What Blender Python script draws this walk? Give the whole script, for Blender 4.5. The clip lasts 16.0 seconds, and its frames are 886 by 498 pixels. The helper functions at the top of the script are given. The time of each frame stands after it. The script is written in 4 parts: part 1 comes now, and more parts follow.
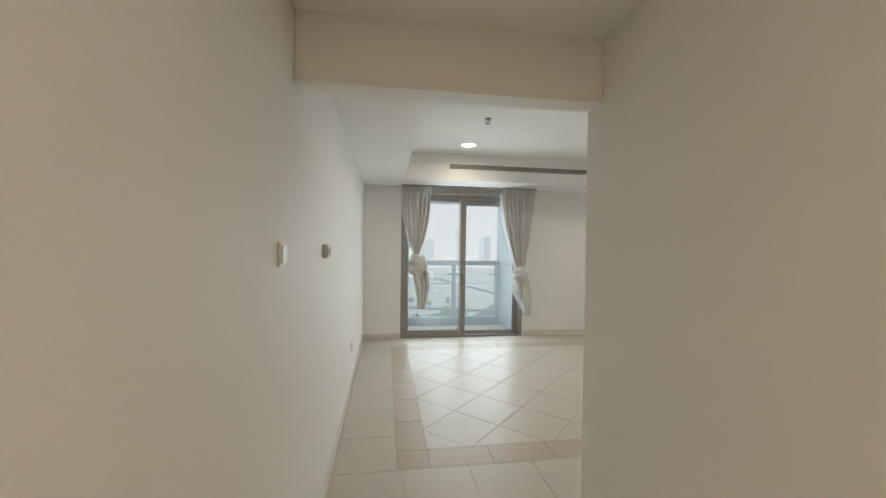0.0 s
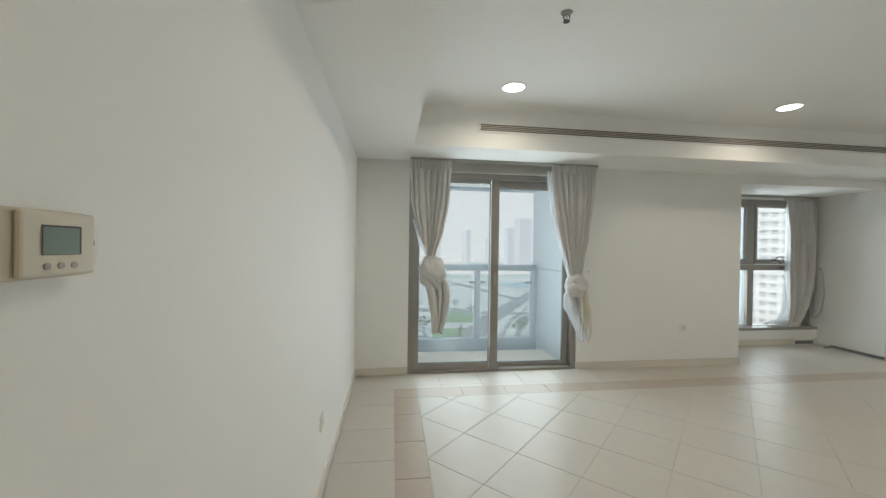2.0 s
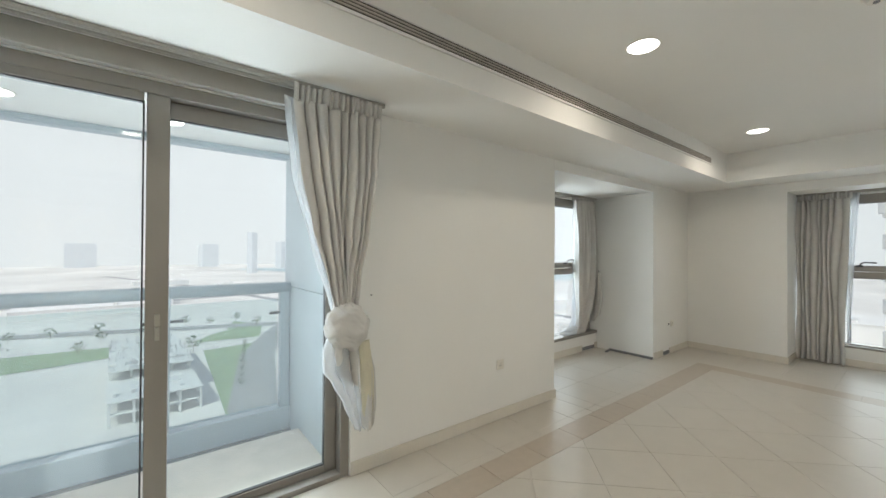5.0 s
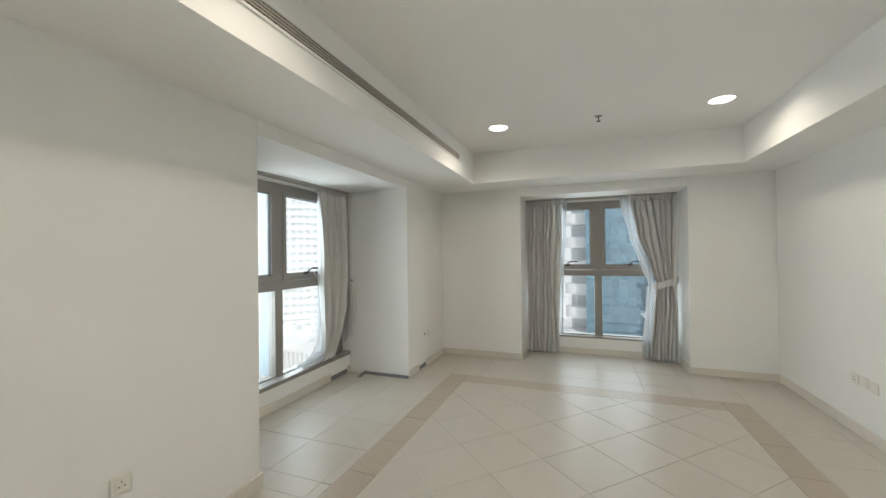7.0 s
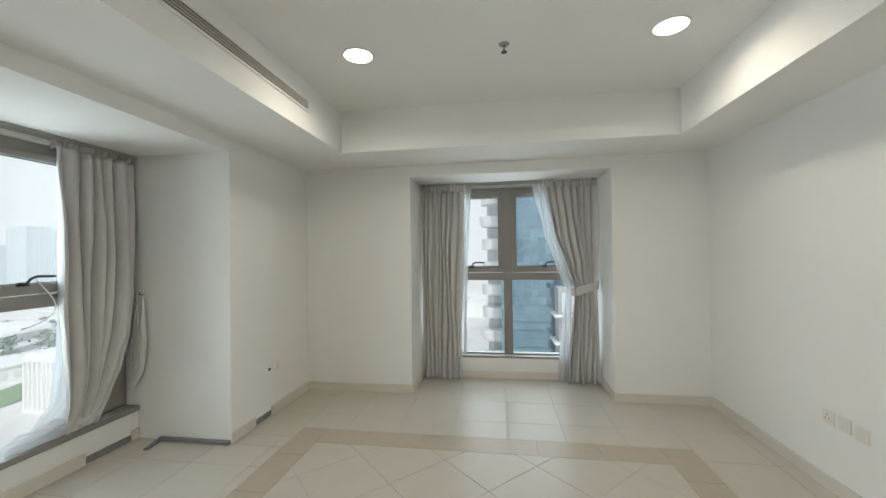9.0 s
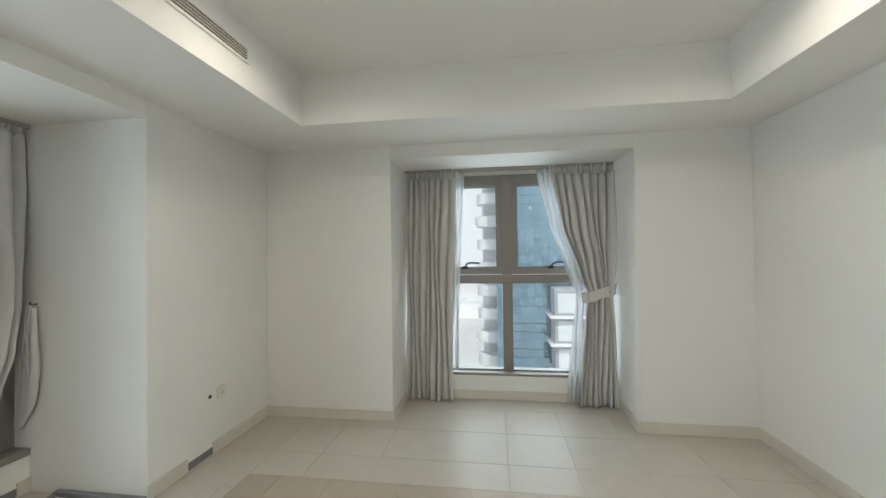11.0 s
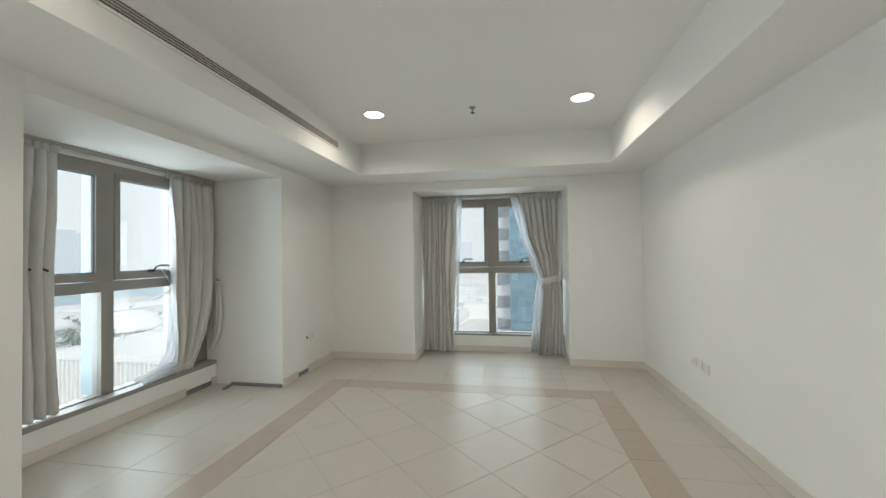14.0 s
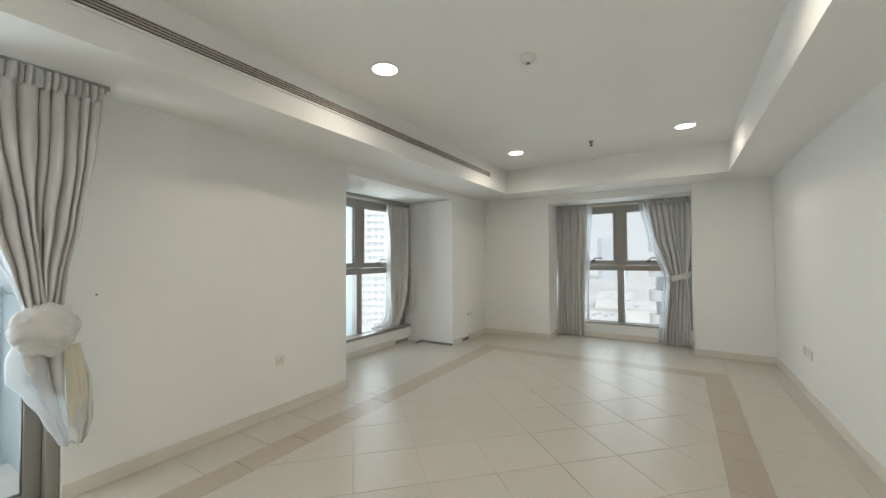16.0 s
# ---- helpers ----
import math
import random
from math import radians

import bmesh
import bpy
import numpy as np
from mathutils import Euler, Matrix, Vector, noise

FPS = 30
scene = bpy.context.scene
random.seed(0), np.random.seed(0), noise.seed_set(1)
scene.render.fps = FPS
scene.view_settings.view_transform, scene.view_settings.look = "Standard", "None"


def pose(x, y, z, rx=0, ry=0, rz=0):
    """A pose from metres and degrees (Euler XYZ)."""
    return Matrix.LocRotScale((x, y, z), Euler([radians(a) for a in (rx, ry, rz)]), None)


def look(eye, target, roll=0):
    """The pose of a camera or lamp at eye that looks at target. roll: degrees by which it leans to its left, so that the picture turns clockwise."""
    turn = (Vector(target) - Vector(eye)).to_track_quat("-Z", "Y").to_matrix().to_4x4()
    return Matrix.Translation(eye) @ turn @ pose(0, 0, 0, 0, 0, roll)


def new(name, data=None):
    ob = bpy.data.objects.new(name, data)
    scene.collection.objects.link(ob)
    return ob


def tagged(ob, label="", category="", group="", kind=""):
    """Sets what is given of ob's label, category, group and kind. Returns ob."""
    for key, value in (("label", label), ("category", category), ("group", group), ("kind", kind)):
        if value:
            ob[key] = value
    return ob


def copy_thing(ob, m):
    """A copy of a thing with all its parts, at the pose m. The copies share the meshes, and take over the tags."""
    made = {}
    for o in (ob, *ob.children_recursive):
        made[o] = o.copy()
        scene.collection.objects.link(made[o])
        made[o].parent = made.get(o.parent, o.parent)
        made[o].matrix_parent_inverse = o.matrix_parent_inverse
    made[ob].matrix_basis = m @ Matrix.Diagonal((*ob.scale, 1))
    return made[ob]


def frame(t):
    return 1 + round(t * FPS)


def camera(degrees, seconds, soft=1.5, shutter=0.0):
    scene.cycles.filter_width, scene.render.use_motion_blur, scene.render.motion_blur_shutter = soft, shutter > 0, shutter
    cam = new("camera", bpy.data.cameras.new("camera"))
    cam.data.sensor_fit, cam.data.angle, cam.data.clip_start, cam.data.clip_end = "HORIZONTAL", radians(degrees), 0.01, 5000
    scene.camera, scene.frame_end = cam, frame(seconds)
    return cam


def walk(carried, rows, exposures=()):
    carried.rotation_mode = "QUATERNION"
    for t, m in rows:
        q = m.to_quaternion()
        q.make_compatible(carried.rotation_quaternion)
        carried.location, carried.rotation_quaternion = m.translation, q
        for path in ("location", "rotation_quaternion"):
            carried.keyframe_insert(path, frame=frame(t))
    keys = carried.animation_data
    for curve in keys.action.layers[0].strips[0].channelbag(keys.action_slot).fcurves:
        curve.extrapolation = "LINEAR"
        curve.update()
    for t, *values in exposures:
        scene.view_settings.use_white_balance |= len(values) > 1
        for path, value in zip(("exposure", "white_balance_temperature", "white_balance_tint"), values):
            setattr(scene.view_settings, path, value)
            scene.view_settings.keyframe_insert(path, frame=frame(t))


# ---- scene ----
cam = camera(99.2, 16.0)
PATH = [
    (0, (0.204, -0.275, 1.498), (0.503, 1.702, 1.474), 0.8),
    (0.5, (0.176, 0.134, 1.484), (0.401, 2.122, 1.459), 0.8),
    (1, (0.161, 0.591, 1.467), (0.407, 2.576, 1.448), 0.7),
    (1.5, (0.186, 1.039, 1.46), (0.442, 3.022, 1.444), 0.8),
    (2, (0.258, 1.449, 1.456), (0.523, 3.431, 1.44), 0.8),
    (2.5, (0.384, 1.836, 1.431), (0.734, 3.805, 1.427), 0.7),
    (3, (0.52, 2.192, 1.431), (1.056, 4.119, 1.43), 0.7),
    (3.2, (0.592, 2.322, 1.432), (1.228, 4.218, 1.433), 0.7),
    (3.7, (0.766, 2.665, 1.437), (1.588, 4.509, 1.441), 0.58),
    (4.25, (1.009, 3.017, 1.448), (2.008, 4.785, 1.457), 0.45),
    (4.8, (1.295, 3.312, 1.461), (2.465, 4.962, 1.475), 0.32),
    (5.3, (1.584, 3.506, 1.47), (2.923, 4.992, 1.49), 0.2),
    (5.5, (1.703, 3.591, 1.469), (3.109, 5.013, 1.497), -0.1),
    (6, (2.003, 3.718, 1.478), (3.596, 4.926, 1.509), -0.3),
    (6.5, (2.37, 3.727, 1.489), (4.133, 4.67, 1.516), -0.5),
    (7, (2.752, 3.708, 1.516), (4.627, 4.404, 1.535), -0.7),
    (7.5, (3.132, 3.654, 1.512), (5.073, 4.136, 1.534), -0.8),
    (8, (3.5, 3.595, 1.502), (5.472, 3.93, 1.52), -0.9),
    (8.5, (3.856, 3.585, 1.483), (5.832, 3.894, 1.499), -0.9),
    (9, (4.197, 3.604, 1.472), (6.175, 3.898, 1.496), -0.8),
    (9.2, (4.317, 3.606, 1.463), (6.297, 3.893, 1.491), -0.7),
    (9.7, (4.611, 3.624, 1.452), (6.593, 3.898, 1.485), -0.72),
    (10.3, (4.843, 3.641, 1.447), (6.826, 3.908, 1.48), -0.75),
    (10.9, (4.893, 3.635, 1.45), (6.875, 3.904, 1.478), -0.77),
    (11.5, (4.709, 3.587, 1.461), (6.689, 3.867, 1.483), -0.8),
    (12, (4.443, 3.524, 1.473), (6.422, 3.817, 1.49), -1.0),
    (12.5, (4.124, 3.486, 1.469), (6.102, 3.785, 1.487), -0.8),
    (13, (3.796, 3.411, 1.442), (5.773, 3.708, 1.467), -0.7),
    (13.5, (3.461, 3.329, 1.428), (5.437, 3.635, 1.457), -0.8),
    (14, (3.115, 3.227, 1.417), (5.083, 3.579, 1.451), -0.8),
    (14.5, (2.757, 3.113, 1.409), (4.69, 3.624, 1.45), -0.6),
    (15, (2.43, 2.992, 1.402), (4.308, 3.678, 1.452), -0.5),
    (15.5, (2.106, 2.851, 1.391), (3.925, 3.681, 1.44), -0.5),
    (16, (1.756, 2.678, 1.381), (3.454, 3.735, 1.428), -0.4),
]
walk(cam, [(t, look(eye, target, roll)) for t, eye, target, roll in PATH],
     [(0, -0.22, 6350, 10), (1, -0.24, 6300, 8), (2.2, -0.3, 6250, 8), (3.2, -0.28, 6250, 9), (5.3, -0.06, 6300, 9),
      (8, 0.02, 6200, 8), (12, 0.04, 6150, 7), (14, -0.02, 6150, 7), (16, -0.04, 6200, 8)])

# ---- world, sun, window light ----
world = bpy.data.worlds.new("sky")
scene.world = world
world.use_nodes = True
_wn = world.node_tree.nodes
_sky = _wn.new("ShaderNodeTexSky")
_sky.sky_type, _sky.sun_disc = "NISHITA", False
_sky.sun_elevation, _sky.sun_rotation = radians(49), radians(239)
_sky.air_density, _sky.dust_density, _sky.ozone_density = 1.0, 1.2, 1.0
world.node_tree.links.new(_sky.outputs[0], _wn["Background"].inputs[0])
_wn["Background"].inputs[1].default_value = 0.12

sun = new("sun", bpy.data.lights.new("sun", "SUN"))
sun.data.energy, sun.data.angle, sun.data.color = 3.1, radians(0.5), (1.0, 0.95, 0.88)
sun.matrix_world = look((0, 0, 30), (0.56, 0.34, 30 - 0.75))


def window_light(name, x, y, z, w, h, yaw, watts, colour, tilt):
    ob = new(name, bpy.data.lights.new(name, "AREA"))
    ob.data.shape, ob.data.size, ob.data.size_y, ob.data.energy, ob.data.color = "RECTANGLE", w, h, watts, colour
    ob.matrix_world = pose(x, y, z, tilt, 0, yaw)
    return ob


window_light("sky_light", 1.45, 6.0, 1.2, 1.85, 2.0, 180, 52, (0.86, 0.95, 1.0), 88)
window_light("sky_light", 5.75, 7.2, 1.40, 3.0, 2.2, 180, 90, (0.86, 0.95, 1.0), 84)
window_light("sky_light", 9.3, 3.5, 1.40, 2.8, 2.2, 90, 58, (0.86, 0.95, 1.0), 84)


# ---- materials ----
def material(name, colour, rough=0.5, metal=0.0, vary=0.08, grain=6.0, fine=80.0, bump=0.0, spec=0.5, tint=None, random_tint=0.0, coat=0.0):
    """A principled surface whose colour drifts at two scales, with a fine relief."""
    m = bpy.data.materials.new(name)
    m.use_nodes = True
    nt = m.node_tree
    n, l = nt.nodes, nt.links
    b = n["Principled BSDF"]
    b.inputs["Metallic"].default_value = metal
    b.inputs["Specular IOR Level"].default_value = spec
    b.inputs["Coat Weight"].default_value = coat
    tc = n.new("ShaderNodeTexCoord")
    big, small = n.new("ShaderNodeTexNoise"), n.new("ShaderNodeTexNoise")
    big.inputs["Scale"].default_value, big.inputs["Detail"].default_value = grain, 5
    small.inputs["Scale"].default_value, small.inputs["Detail"].default_value = fine, 3
    geo = n.new("ShaderNodeNewGeometry")
    for t in (big, small):
        l.new(geo.outputs["Position"], t.inputs["Vector"])
    add = n.new("ShaderNodeMath")
    add.operation = "MULTIPLY_ADD"
    l.new(small.outputs["Fac"], add.inputs[0])
    add.inputs[1].default_value = 0.4
    l.new(big.outputs["Fac"], add.inputs[2])
    src = add.outputs[0]
    if random_tint:
        info = n.new("ShaderNodeObjectInfo")
        rnd = n.new("ShaderNodeMath")
        rnd.operation = "MULTIPLY_ADD"
        l.new(info.outputs["Random"], rnd.inputs[0])
        rnd.inputs[1].default_value = random_tint
        l.new(src, rnd.inputs[2])
        src = rnd.outputs[0]
    mr = n.new("ShaderNodeMapRange")
    mr.inputs["From Min"].default_value, mr.inputs["From Max"].default_value = 0.35, 1.05 + random_tint
    l.new(src, mr.inputs["Value"])
    mix = n.new("ShaderNodeMix")
    mix.data_type = "RGBA"
    c2 = tint or colour
    mix.inputs["A"].default_value = (*[min(1, c * (1 - vary)) for c in c2], 1)
    mix.inputs["B"].default_value = (*[min(1, c * (1 + vary)) for c in colour], 1)
    l.new(mr.outputs[0], mix.inputs["Factor"])
    l.new(mix.outputs["Result"], b.inputs["Base Color"])
    rr = n.new("ShaderNodeMapRange")
    rr.inputs["To Min"].default_value, rr.inputs["To Max"].default_value = max(0.02, rough * 0.85), min(1, rough * 1.15)
    l.new(big.outputs["Fac"], rr.inputs["Value"])
    l.new(rr.outputs[0], b.inputs["Roughness"])
    if bump:
        bp = n.new("ShaderNodeBump")
        bp.inputs["Strength"].default_value, bp.inputs["Distance"].default_value = bump, 0.003
        l.new(add.outputs[0], bp.inputs["Height"])
        l.new(bp.outputs[0], b.inputs["Normal"])
    return m


def glass_material(name, colour=(0.94, 0.955, 0.945), haze_film=0.024):
    """Clear glass; a thin film scattering a little daylight stands in for outdoor haze."""
    m = bpy.data.materials.new(name)
    m.use_nodes = True
    n, l = m.node_tree.nodes, m.node_tree.links
    n.remove(n["Principled BSDF"])
    tr, gl, fr, mx = n.new("ShaderNodeBsdfTransparent"), n.new("ShaderNodeBsdfGlossy"), n.new("ShaderNodeFresnel"), n.new("ShaderNodeMixShader")
    tr.inputs["Color"].default_value = (*colour, 1)
    gl.inputs["Roughness"].default_value = 0.01
    fr.inputs["IOR"].default_value = 1.45
    film, hazed = n.new("ShaderNodeBsdfTranslucent"), n.new("ShaderNodeMixShader")
    film.inputs["Color"].default_value = (0.85, 0.88, 0.9, 1)
    hazed.inputs[0].default_value = haze_film
    l.new(tr.outputs[0], hazed.inputs[1])
    l.new(film.outputs[0], hazed.inputs[2])
    l.new(fr.outputs[0], mx.inputs[0])
    l.new(hazed.outputs[0], mx.inputs[1])
    l.new(gl.outputs[0], mx.inputs[2])
    l.new(mx.outputs[0], n["Material Output"].inputs[0])
    return m


def cloth_material(name, colour, through_light=0.3, sheer=0.0, vary=0.1):
    m = material(name, colour, rough=0.95, vary=vary, grain=9, fine=420, bump=0.25, spec=0.1)
    n, l = m.node_tree.nodes, m.node_tree.links
    b = n["Principled BSDF"]
    tl, mx = n.new("ShaderNodeBsdfTranslucent"), n.new("ShaderNodeMixShader")
    tl.inputs["Color"].default_value = (*colour, 1)
    mx.inputs[0].default_value = through_light
    l.new(b.outputs[0], mx.inputs[1])
    l.new(tl.outputs[0], mx.inputs[2])
    out = mx
    if sheer:
        tr, m2 = n.new("ShaderNodeBsdfTransparent"), n.new("ShaderNodeMixShader")
        m2.inputs[0].default_value = sheer
        l.new(mx.outputs[0], m2.inputs[1])
        l.new(tr.outputs[0], m2.inputs[2])
        out = m2
    l.new(out.outputs[0], n["Material Output"].inputs[0])
    return m


def glow(name, colour, strength):
    m = bpy.data.materials.new(name)
    m.use_nodes = True
    b = m.node_tree.nodes["Principled BSDF"]
    b.inputs["Base Color"].default_value = (0.02, 0.02, 0.02, 1)
    b.inputs["Emission Color"].default_value = (*colour, 1)
    b.inputs["Emission Strength"].default_value = strength
    return m


PAINT = material("wall_paint", (0.865, 0.855, 0.825), rough=0.6, vary=0.025, grain=1.3, fine=140, bump=0.06, spec=0.3)
CEIL = material("ceiling_paint", (0.88, 0.87, 0.84), rough=0.8, vary=0.02, grain=1.1, fine=120, bump=0.05, spec=0.2)
TILE = material("cream_tile", (0.55, 0.51, 0.45), rough=0.34, vary=0.05, grain=7, fine=60, spec=0.5, random_tint=0.25, bump=0.015)
TILE.node_tree.nodes["Principled BSDF"].inputs["Specular IOR Level"].default_value = 0.38
BANDTILE = material("beige_tile", (0.45, 0.38, 0.305), rough=0.36, vary=0.10, grain=14, fine=90, random_tint=0.3, bump=0.02)
GROUT = material("grout", (0.585, 0.54, 0.475), rough=0.9, vary=0.15, grain=8, fine=200)
SKIRT = material("skirting_tile", (0.71, 0.665, 0.59), rough=0.36, vary=0.06, grain=5, fine=60)
ALU = material("bronze_aluminium", (0.30, 0.28, 0.255), rough=0.42, metal=0.35, vary=0.06, grain=4, fine=120)
ALU_DARK = material("dark_gasket", (0.05, 0.05, 0.05), rough=0.6)
TRACK = material("curtain_track_metal", (0.42, 0.40, 0.36), rough=0.45, metal=0.2, vary=0.05)
BALC = material("blue_grey_paint", (0.36, 0.43, 0.47), rough=0.45, vary=0.06, grain=3, fine=90)
BALCWALL = material("pale_blue_cladding", (0.50, 0.56, 0.59), rough=0.4, vary=0.05, grain=3, fine=90)
BALCFLOOR = material("balcony_tile", (0.12, 0.125, 0.13), rough=0.75, vary=0.1, grain=5, fine=120, spec=0.2)
PANE = glass_material("window_glass")
PANE_B = glass_material("rail_glass", (0.86, 0.93, 0.93))
CLOTH = cloth_material("grey_curtain_cloth", (0.67, 0.655, 0.63), 0.02, vary=0.05)
SHEER = cloth_material("white_sheer", (0.80, 0.82, 0.84), 0.2, 0.42, 0.03)
LINING = cloth_material("cream_lining", (0.72, 0.68, 0.54), 0.2)
PLASTIC = material("white_plastic", (0.80, 0.77, 0.70), rough=0.35, vary=0.02)
CREAM = material("cream_plastic", (0.62, 0.57, 0.45), rough=0.4, vary=0.03)
KEYGREY = material("key_rubber", (0.40, 0.36, 0.33), rough=0.7)
LCD = material("lcd", (0.21, 0.27, 0.25), rough=0.15, vary=0.03)
BLACK = material("black_plastic", (0.03, 0.03, 0.03), rough=0.5)
CHROME = material("chrome", (0.6, 0.58, 0.55), rough=0.18, metal=1.0)
GREYGLUE = material("grey_adhesive", (0.22, 0.22, 0.23), rough=0.85, vary=0.2, grain=20)
SLOT = material("grille_shadow", (0.10, 0.085, 0.07), rough=0.8)
GRILLE = material("grille_metal", (0.56, 0.51, 0.45), rough=0.5, vary=0.04)
LAMPGLOW = glow("lamp_diffuser", (1.0, 0.97, 0.9), 9.0)


# ---- building blocks ----
def link(bm, name, mat, parent=None, label="", smooth=False):
    me = bpy.data.meshes.new(name)
    bmesh.ops.recalc_face_normals(bm, faces=bm.faces)
    bm.to_mesh(me)
    bm.free()
    me.materials.append(mat)
    if smooth:
        for p in me.polygons:
            p.use_smooth = True
    ob = new(name, me)
    if parent is not None:
        ob.parent = parent
    if label:
        ob["label"] = label
    return ob


def part(name, bm, mat, parent, label="", smooth=False):
    return link(bm, name, mat, parent, label, smooth)


def thing(name, label, category, group="", at=(0, 0, 0), kind=""):
    ob = new(name)
    ob.location = at
    ob.empty_display_size = 0.1
    return tagged(ob, label, category, group, kind)


def box(x0, x1, y0, y1, z0, z1, bevel=0.0, bm=None):
    own = bmesh.new()
    v = [own.verts.new((x, y, z)) for x in (x0, x1) for y in (y0, y1) for z in (z0, z1)]
    for f in ((0, 1, 3, 2), (4, 6, 7, 5), (0, 4, 5, 1), (2, 3, 7, 6), (0, 2, 6, 4), (1, 5, 7, 3)):
        own.faces.new([v[i] for i in f])
    bmesh.ops.recalc_face_normals(own, faces=own.faces)
    if bevel:
        bmesh.ops.bevel(own, geom=own.edges[:], offset=bevel, segments=2, affect="EDGES", profile=0.5)
    if bm is None:
        return own
    me = bpy.data.meshes.new("tmp")
    own.to_mesh(me)
    own.free()
    bm.from_mesh(me)
    bpy.data.meshes.remove(me)
    return bm


def boxes(*list_of, bevel=0.0):
    bm = bmesh.new()
    for b in list_of:
        box(*b, bevel=bevel, bm=bm)
    return bm


def disc(x, y, z0, z1, r, seg=32, bm=None, r2=None):
    """An upright tapered cylinder from z0 (radius r) to z1 (radius r2)."""
    bm = bm or bmesh.new()
    r2 = r if r2 is None else r2
    a = [bm.verts.new((x + r * math.cos(2 * math.pi * i / seg), y + r * math.sin(2 * math.pi * i / seg), z0)) for i in range(seg)]
    b = [bm.verts.new((x + r2 * math.cos(2 * math.pi * i / seg), y + r2 * math.sin(2 * math.pi * i / seg), z1)) for i in range(seg)]
    for i in range(seg):
        bm.faces.new((a[i], a[(i + 1) % seg], b[(i + 1) % seg], b[i]))
    bm.faces.new(a)
    bm.faces.new(b)
    return bm


def tube(points, r, seg=10, bm=None):
    """A round bar along the points."""
    bm = bm or bmesh.new()
    pts = [Vector(p) for p in points]
    rings = []
    for i, p in enumerate(pts):
        d = (pts[min(i + 1, len(pts) - 1)] - pts[max(i - 1, 0)]).normalized()
        up = Vector((0, 0, 1)) if abs(d.z) < 0.9 else Vector((1, 0, 0))
        a = d.cross(up).normalized()
        b = d.cross(a)
        rings.append([bm.verts.new(p + r * (math.cos(2 * math.pi * k / seg) * a + math.sin(2 * math.pi * k / seg) * b)) for k in range(seg)])
    for q, s in zip(rings, rings[1:]):
        for k in range(seg):
            bm.faces.new((q[k], q[(k + 1) % seg], s[(k + 1) % seg], s[k]))
    bm.faces.new(rings[0])
    bm.faces.new(rings[-1])
    return bm


def structure(name, bm, mat, label, category="wall"):
    return tagged(link(bm, name, mat), label, category, kind="structure")


# ---- the shell ----
XW, YN, XE, YS, YJ = -0.14, 5.71, 8.11, 1.63, 1.316
XJ = 1.095
SOFFIT, TOP, HALLTOP = 2.412, 2.79, 2.36
ALC = 2.305
X1A, X1B, Y1 = 4.655, 6.90, 6.545
Y2A, Y2B, X2 = 2.50, 4.53, 8.69
ROOF = 3.0
structure("wall_west", box(XW - 0.2, XW, -2.8, 5.9, -0.2, ROOF, 0.003), PAINT, "off-white painted plaster wall with switch and thermostat")
structure("wall_hall_end", box(XW - 0.2, 1.28, -3.0, -2.8, -0.2, ROOF, 0.003), PAINT, "off-white painted plaster wall closing the hallway")
structure("wall_hall_east", box(XJ, 1.28, -2.8, YJ, -0.2, ROOF, 0.004), PAINT, "off-white painted plaster wall of the hallway")
structure("wall_south_1", box(1.28, 3.2, YJ - 0.2, YJ - 0.002, -0.2, ROOF, 0.003), PAINT, "off-white painted plaster wall beside the hallway")
structure("wall_south_2", box(3.2, XE + 0.2, YS - 0.56, YS, -0.2, ROOF, 0.003), PAINT, "long off-white painted plaster wall with sockets")
structure("wall_east_1", box(XE, X2 + 0.3, YS, Y2A, -0.2, ROOF, 0.006), PAINT, "off-white plaster pier beside the end window")
structure("wall_east_2", box(XE, X2 + 0.3, Y2B, YN, -0.2, ROOF, 0.006), PAINT, "off-white plaster pier beside the end window")
structure("wall_east_sill", box(X2, X2 + 0.25, Y2A, Y2B, -0.2, 0.235, 0.003), PAINT, "low off-white plaster wall under the end window")
structure("wall_east_head", box(X2 + 0.03, X2 + 0.25, Y2A, Y2B, 2.25, ROOF), PAINT, "plaster wall above the end window")
structure("wall_north_1", box(XW - 0.2, 0.44, YN, 5.92, -0.2, ROOF, 0.003), PAINT, "off-white painted plaster wall beside the balcony door")
structure("wall_north_2", box(2.455, X1A, YN, 6.85, -0.2, ROOF, 0.006), PAINT, "broad off-white painted plaster pier between balcony door and window bay")
structure("wall_north_head", box(0.44, 2.455, YN + 0.003, 5.92, 2.30, ROOF), PAINT, "plaster wall above the balcony door")
structure("wall_north_3", box(X1B, X2 + 0.3, YN, 6.85, -0.2, ROOF, 0.006), PAINT, "off-white plaster column at the room corner")
structure("wall_bay_sill", box(X1A, X1B, Y1, Y1 + 0.28, -0.2, 0.225, 0.003), PAINT, "low off-white plaster wall under the bay window")
structure("wall_bay_head", box(X1A, X1B, Y1 + 0.06, Y1 + 0.28, 2.25, ROOF), PAINT, "plaster wall above the bay window")
structure("lintel", box(XW, XJ, 1.194, YJ, 2.098, HALLTOP + 0.1, 0.004), PAINT, "off-white plaster lintel over the hallway opening", "lintel")
ceil = boxes((XW - 0.1, XE + 0.1, 1.0, YN + 0.1, TOP, TOP + 0.15),
             (XW, 0.45, YJ, YN, SOFFIT, TOP + 0.01), (7.49, XE, YJ, YN, SOFFIT, TOP + 0.01),
             (0.45, 7.49, 5.03, YN, SOFFIT, TOP + 0.01), (0.45, 7.49, YJ, 2.13, SOFFIT, TOP + 0.01))
